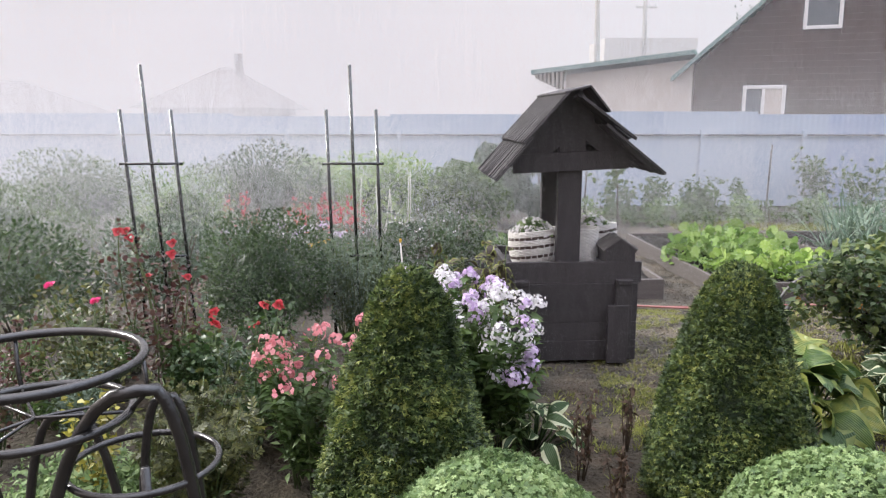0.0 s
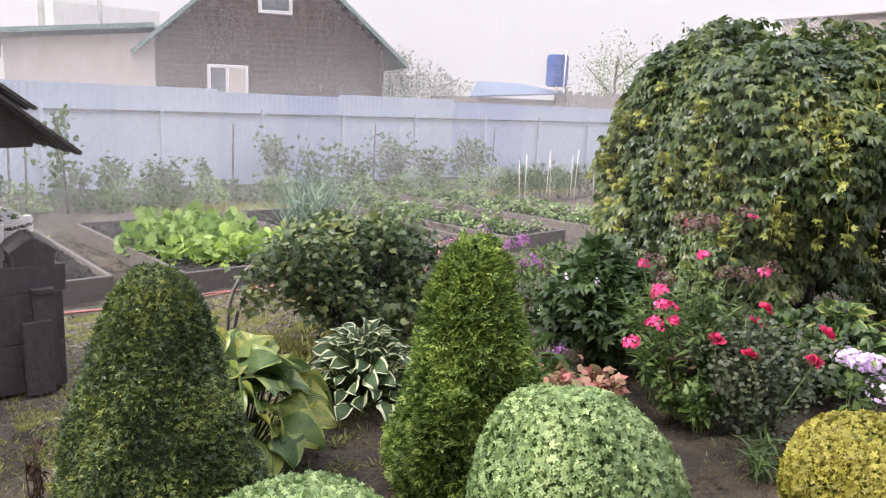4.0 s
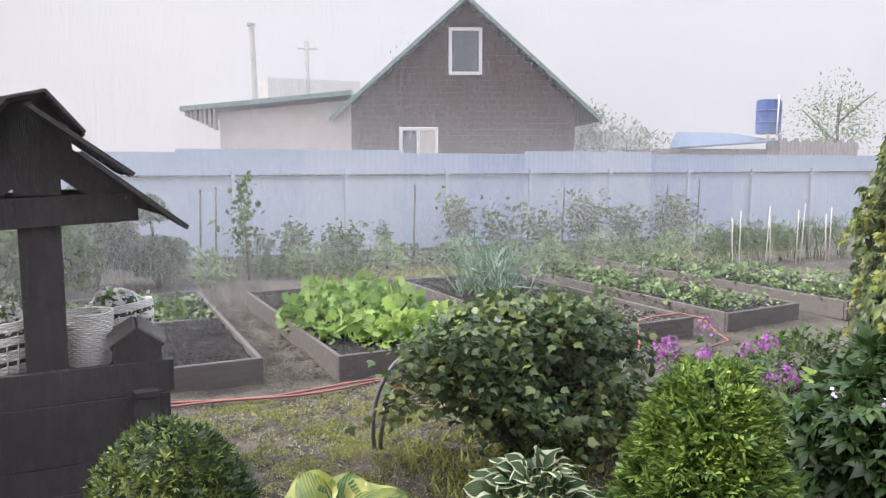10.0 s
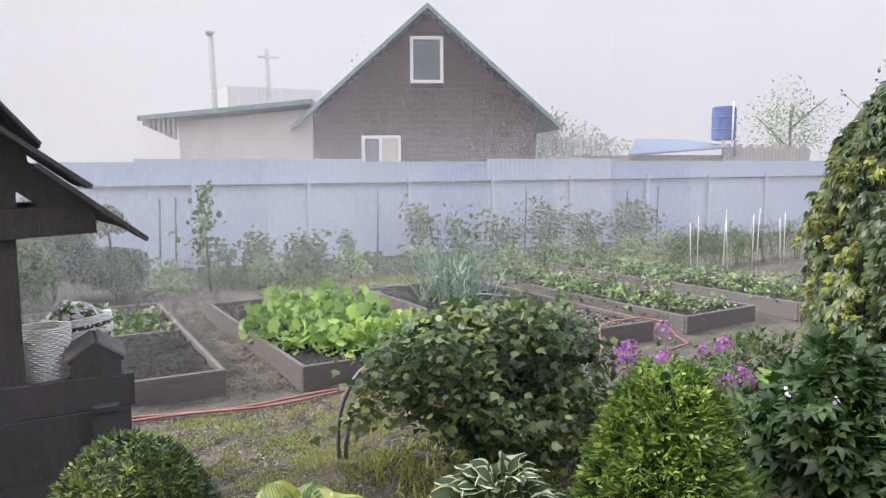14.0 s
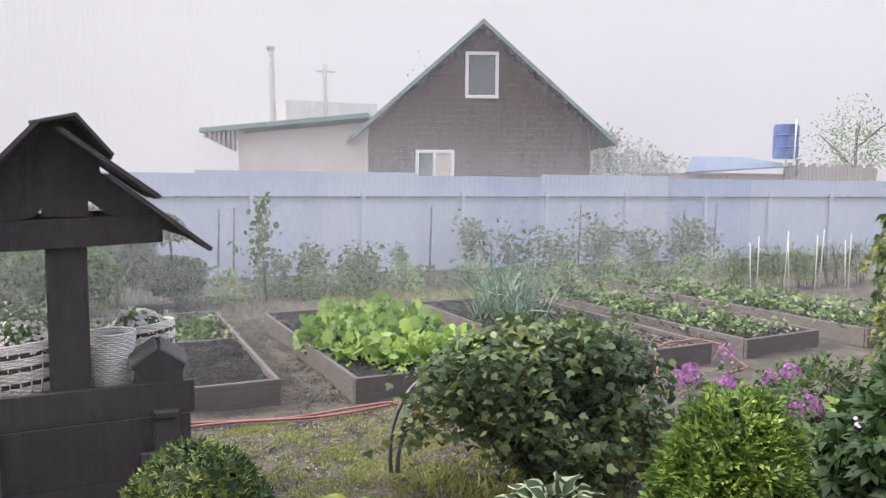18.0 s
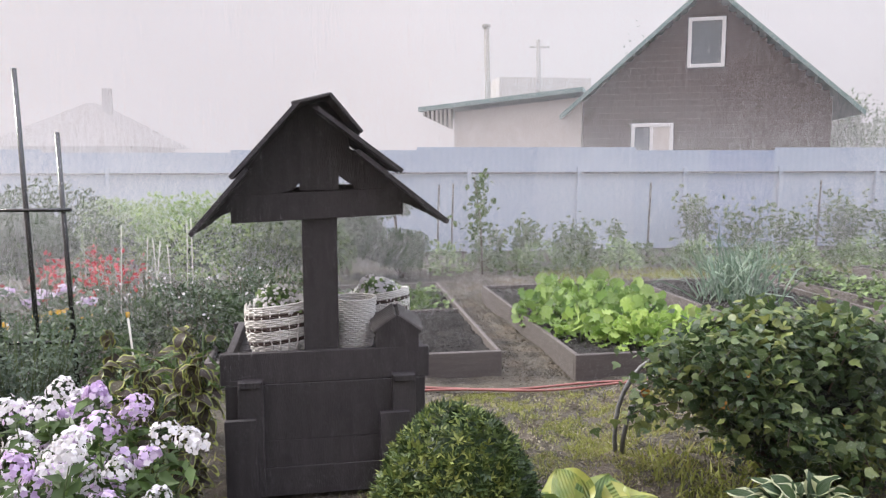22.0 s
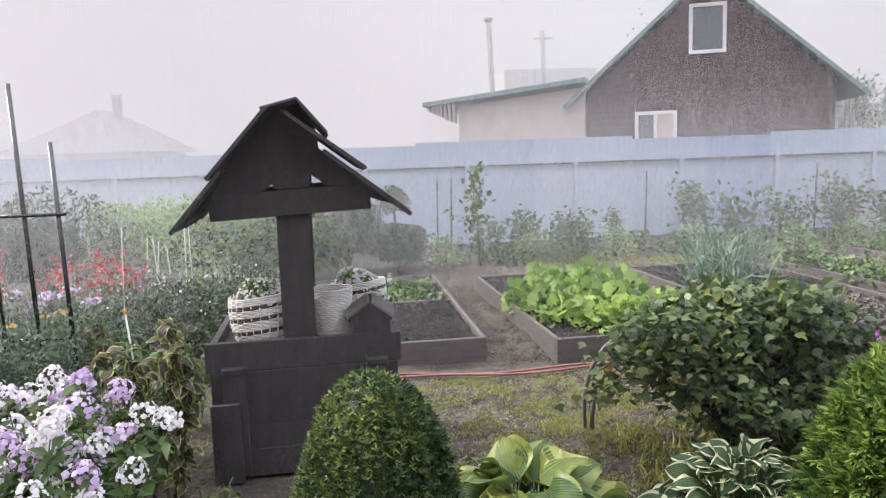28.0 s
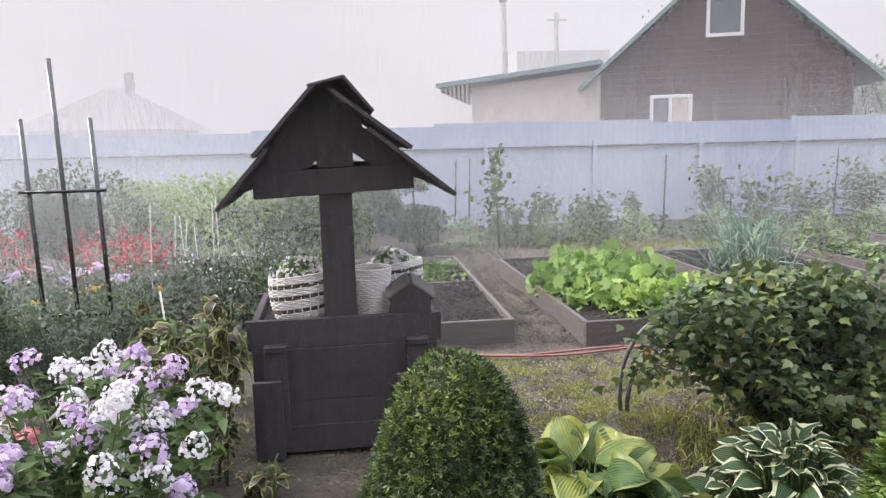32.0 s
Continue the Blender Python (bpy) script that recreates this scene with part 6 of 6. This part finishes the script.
for i in range(26):
    x = 2.2 + 0.42 * i + random.uniform(-0.1, 0.1)
    leafy("potato_plant", x, 11.5 + 0.5 * (i % 2) + random.uniform(-0.2, 0.2), 0, 0.32, 0.27 + 0.12 * (i % 3 == 0), 330, OVAL, 0.06, L_MID if i % 3 else L_BALL, "low leafy green plant by the fence", group="plants along the fence")
for i in range(9):
    heap("dill_row", 9.4 + 0.33 * i, 10.0 + 0.1 * (i % 2), 0.25, 0.62, 500, BLADE, 0.09, L_MID, "feathery green vegetable with canes", "vegetable", "feathery row", width=1.2)
sap = thing("sapling", (2.6, 11.3, 0), "thin young tree with small leaves", "tree")
rod("trunk", [(0, 0, 0), (-0.03, 0, 0.7), (-0.12, 0, 1.32)], 0.014, M_TWIG, sap, taper=0.4)
p = np.stack([-0.06 + RNG.normal(size=150) * 0.13 * RNG.uniform(0.3, 1, 150), RNG.normal(size=150) * 0.1, RNG.uniform(0.55, 1.38, 150)], 1)
p[:, 0] *= np.where(p[:, 2] > 1.0, 0.6, 1.4)
foliage("foliage", OVAL, p, unit(RNG.normal(size=(150, 3))), 0.09, L_MID, sap)
std = thing("standard_topiary", (1.45, 12.0, 0), "small dark ball-headed standard tree", "tree")
rod("trunk", [(0, 0, 0), (0.02, 0, 0.5), (0, 0, 0.8)], 0.02, M_TWIG, std)
core("inner_growth", L_DEEP, 0.16, 0.16, 0.14, std, (0, 0, 0.92))
p, o = blob(900, 0.2, 0.2, 0.17, low=-0.9, inner=0.15)
foliage("crown", LEAF, p + np.array([0, 0, 0.92]), o, 0.055, L_DEEP, std)

# trees in the haze
def far_tree(x, y, h, r, n, mat, label, size=0.35):
    t = thing("tree", (x, y, 0), label, "tree", "far trees")
    rod("trunk", [(0, 0, 0), (0.1, 0, h * 0.4), (0, 0, h * 0.8)], 0.12, M_TWIG, t, taper=0.3)
    for k in range(5):
        a = 1.3 * k
        rod("limb", [(0, 0, h * (0.3 + 0.08 * k)), (0.4 * r * math.cos(a), 0.4 * r * math.sin(a), h * (0.45 + 0.08 * k)), (0.75 * r * math.cos(a), 0.75 * r * math.sin(a), h * (0.6 + 0.07 * k))], 0.05, M_TWIG, t, sides=6, taper=0.4)
    p, o = blob(n, r, r, h * 0.36, low=-0.9, inner=0.7, lump=0.22, seed=x)
    foliage("crown", LEAF, p + np.array([0, 0, h * 0.64]), o, size, mat, t)
    return t


far_tree(20.5, 30, 4.2, 1.3, 2500, L_MID, "round tree in mist beyond the house", 0.16)
far_tree(24.5, 32, 3.5, 2.0, 2500, L_MID, "low tree in mist beyond the shed", 0.16)
far_tree(31, 25.5, 5.2, 2.0, 2200, L_BALL, "pale leafy tree in mist", 0.13)
far_tree(12.9, 33, 6.9, 0.9, 260, L_DEEP, "sparse treetop behind the house", 0.14)

# ---- grass and litter ----
def grass(x0, x1, y0, y1, n, size, label, density=0.0):
    x, y = RNG.uniform(x0, x1, n), RNG.uniform(y0, y1, n)
    keep = 0.7 * np.sin(3.3 * x + 1.3 * y) + 0.7 * np.sin(4.1 * y - 3.7 * x + 1) + np.sin(11.1 * x + 6.3 * y) * 0.8 + np.sin(15 * y - 9 * x) * 0.8 + np.sin(31 * x + 17 * y) * 0.6 + np.sin(37 * y - 23 * x) * 0.6 + RNG.normal(size=n) * 0.5 > density
    x, y = x[keep], y[keep]
    k = len(x)
    p = np.stack([x, y, ground_z(x, y)], 1)
    ob = foliage("grass", BLADE, p, unit(np.stack([RNG.normal(size=k) * 0.6, RNG.normal(size=k) * 0.6, np.ones(k)], 1)), size, L_GRASS, None, wild=0.3, width=1.6)
    return tagged(ob, label, "grass", kind="stuff")


grass(0.9, 3.9, 3.5, 6.25, 290000, 0.018, "short mossy grass on bare soil", 0.9)
grass(0.9, 3.9, 3.5, 6.25, 4000, 0.04, "taller grass tufts on bare soil", 0.9)
grass(2.35, 3.2, 4.3, 5.1, 900, 0.08, "longer grass below the currant bush", -1)
grass(-0.5, 4.5, 1.2, 4.2, 14000, 0.035, "sparse short grass in the flower bed", 1.1)
grass(1.3, 2.4, 1.35, 2.0, 2200, 0.09, "grass tufts between cushion shrubs", 0.0)
grass(3.4, 12, 10.6, 11.6, 9000, 0.06, "grass strip beyond the beds", -1)
grass(-6, 1, 4.5, 12, 16000, 0.06, "weedy grass between garden plants", 0.6)


def tufts(x0, x1, y0, y1, n, blades, size, label):
    """Small clumps of grass on bare soil."""
    c = np.stack([RNG.uniform(x0, x1, n), RNG.uniform(y0, y1, n)], 1)
    p = np.repeat(c, blades, 0) + RNG.normal(size=(n * blades, 2)) * 0.022
    d = p - np.repeat(c, blades, 0)
    k = len(p)
    o = unit(np.stack([d[:, 0] * 28, d[:, 1] * 28, np.ones(k)], 1))
    ob = foliage("grass", BLADE, np.stack([p[:, 0], p[:, 1], ground_z(p[:, 0], p[:, 1])], 1), o, size, L_GRASS, None, wild=0.25, width=1.5)
    return tagged(ob, label, "grass", kind="stuff")


L_STRAW = leaf_material("dry_straw", [(0.10, 0.085, 0.055), (0.22, 0.19, 0.12), (0.38, 0.35, 0.24)], 0.8, 0.0, 4)
n = 11000
x, y = RNG.uniform(0.9, 3.9, n), RNG.uniform(3.6, 6.25, n)
litter = foliage("straw_litter", LEAF, np.stack([x, y, ground_z(x, y) + RNG.uniform(0.004, 0.014, n)], 1), unit(RNG.normal(size=(n, 3)) * np.array([1, 1, 0.12])), 0.026, L_STRAW, None, wild=0.1, width=0.45)
tagged(litter, "dry straw and dead moss on bare soil", "litter", kind="stuff")
tufts(0.9, 3.9, 3.6, 6.2, 800, 14, 0.032, "small clumps of grass on bare soil")
tufts(-0.4, 3.0, 2.0, 4.2, 260, 14, 0.045, "small weeds in the flower bed")


def crumbs(x0, x1, y0, y1, n, size, label):
    """Clods and small stones on the soil."""
    ico = bmesh.new()
    bmesh.ops.create_cone(ico, cap_ends=False, segments=4, radius1=0.5, radius2=0.02, depth=0.5, matrix=Matrix.Translation((0, 0, 0.2)))
    bmesh.ops.triangulate(ico, faces=ico.faces)
    sv = np.array([v.co[:] for v in ico.verts])
    sf = np.array([[v.index for v in f.verts] for f in ico.faces])
    ico.free()
    sv = sv * (1 + 0.25 * RNG.normal(size=(len(sv), 1)))
    x, y = RNG.uniform(x0, x1, n), RNG.uniform(y0, y1, n)
    k = size * RNG.uniform(0.3, 1.0, n) ** 2
    a = RNG.uniform(0, 6.28, n)
    c, s = np.cos(a)[:, None], np.sin(a)[:, None]
    vx = (sv[None, :, 0] * c - sv[None, :, 1] * s) * k[:, None] + x[:, None]
    vy = (sv[None, :, 0] * s + sv[None, :, 1] * c) * k[:, None] + y[:, None]
    vz = sv[None, :, 2] * 0.6 * k[:, None] + ground_z(x, y)[:, None]
    v = np.stack([vx, vy, vz], -1).reshape(-1, 3)
    f = (sf[None] + (np.arange(n) * len(sv))[:, None, None]).reshape(-1, 3)
    ob = link("soil_crumbs", array_mesh("soil_crumbs", v, f), M_SOIL)
    return tagged(ob, label, "soil", kind="stuff")


def bed_crumbs(x0, x1, y0, y1, n, size):
    ob = crumbs(x0, x1, y0, y1, n, size, "dark crumbs of bed soil")
    ob.location.z = SOIL_Z + 0.032
    ob.data.materials.clear()
    ob.data.materials.append(M_CRUMB)


bed_crumbs(0.0, 1.8, 6.65, 9.4, 11000, 0.055)
bed_crumbs(2.5, 3.6, 6.6, 9.2, 1500, 0.04)
bed_crumbs(5.95, 7.0, 6.7, 9.5, 1200, 0.04)
crumbs(-0.6, 4.4, 1.5, 4.4, 15000, 0.032, "clods and crumbs of brown soil")
crumbs(0.6, 3.8, 4.0, 6.4, 18000, 0.034, "small clods on trodden soil")
crumbs(1.9, 2.5, 6.4, 10.0, 5000, 0.036, "clods on the path between beds")

# ---- mist: fine pale strips imitating haze between the beds and the houses ----
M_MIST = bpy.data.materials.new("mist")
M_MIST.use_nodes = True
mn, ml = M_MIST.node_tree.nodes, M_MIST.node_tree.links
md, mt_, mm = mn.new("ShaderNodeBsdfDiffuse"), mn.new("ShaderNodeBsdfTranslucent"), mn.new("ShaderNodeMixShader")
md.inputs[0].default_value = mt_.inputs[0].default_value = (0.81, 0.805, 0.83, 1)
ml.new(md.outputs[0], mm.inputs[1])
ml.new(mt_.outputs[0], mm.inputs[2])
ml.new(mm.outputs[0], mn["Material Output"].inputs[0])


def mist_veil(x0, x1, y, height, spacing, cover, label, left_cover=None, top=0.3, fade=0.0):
    """A gauze of hair-fine upright strips imitating haze, thin at the foot and fading out upward."""
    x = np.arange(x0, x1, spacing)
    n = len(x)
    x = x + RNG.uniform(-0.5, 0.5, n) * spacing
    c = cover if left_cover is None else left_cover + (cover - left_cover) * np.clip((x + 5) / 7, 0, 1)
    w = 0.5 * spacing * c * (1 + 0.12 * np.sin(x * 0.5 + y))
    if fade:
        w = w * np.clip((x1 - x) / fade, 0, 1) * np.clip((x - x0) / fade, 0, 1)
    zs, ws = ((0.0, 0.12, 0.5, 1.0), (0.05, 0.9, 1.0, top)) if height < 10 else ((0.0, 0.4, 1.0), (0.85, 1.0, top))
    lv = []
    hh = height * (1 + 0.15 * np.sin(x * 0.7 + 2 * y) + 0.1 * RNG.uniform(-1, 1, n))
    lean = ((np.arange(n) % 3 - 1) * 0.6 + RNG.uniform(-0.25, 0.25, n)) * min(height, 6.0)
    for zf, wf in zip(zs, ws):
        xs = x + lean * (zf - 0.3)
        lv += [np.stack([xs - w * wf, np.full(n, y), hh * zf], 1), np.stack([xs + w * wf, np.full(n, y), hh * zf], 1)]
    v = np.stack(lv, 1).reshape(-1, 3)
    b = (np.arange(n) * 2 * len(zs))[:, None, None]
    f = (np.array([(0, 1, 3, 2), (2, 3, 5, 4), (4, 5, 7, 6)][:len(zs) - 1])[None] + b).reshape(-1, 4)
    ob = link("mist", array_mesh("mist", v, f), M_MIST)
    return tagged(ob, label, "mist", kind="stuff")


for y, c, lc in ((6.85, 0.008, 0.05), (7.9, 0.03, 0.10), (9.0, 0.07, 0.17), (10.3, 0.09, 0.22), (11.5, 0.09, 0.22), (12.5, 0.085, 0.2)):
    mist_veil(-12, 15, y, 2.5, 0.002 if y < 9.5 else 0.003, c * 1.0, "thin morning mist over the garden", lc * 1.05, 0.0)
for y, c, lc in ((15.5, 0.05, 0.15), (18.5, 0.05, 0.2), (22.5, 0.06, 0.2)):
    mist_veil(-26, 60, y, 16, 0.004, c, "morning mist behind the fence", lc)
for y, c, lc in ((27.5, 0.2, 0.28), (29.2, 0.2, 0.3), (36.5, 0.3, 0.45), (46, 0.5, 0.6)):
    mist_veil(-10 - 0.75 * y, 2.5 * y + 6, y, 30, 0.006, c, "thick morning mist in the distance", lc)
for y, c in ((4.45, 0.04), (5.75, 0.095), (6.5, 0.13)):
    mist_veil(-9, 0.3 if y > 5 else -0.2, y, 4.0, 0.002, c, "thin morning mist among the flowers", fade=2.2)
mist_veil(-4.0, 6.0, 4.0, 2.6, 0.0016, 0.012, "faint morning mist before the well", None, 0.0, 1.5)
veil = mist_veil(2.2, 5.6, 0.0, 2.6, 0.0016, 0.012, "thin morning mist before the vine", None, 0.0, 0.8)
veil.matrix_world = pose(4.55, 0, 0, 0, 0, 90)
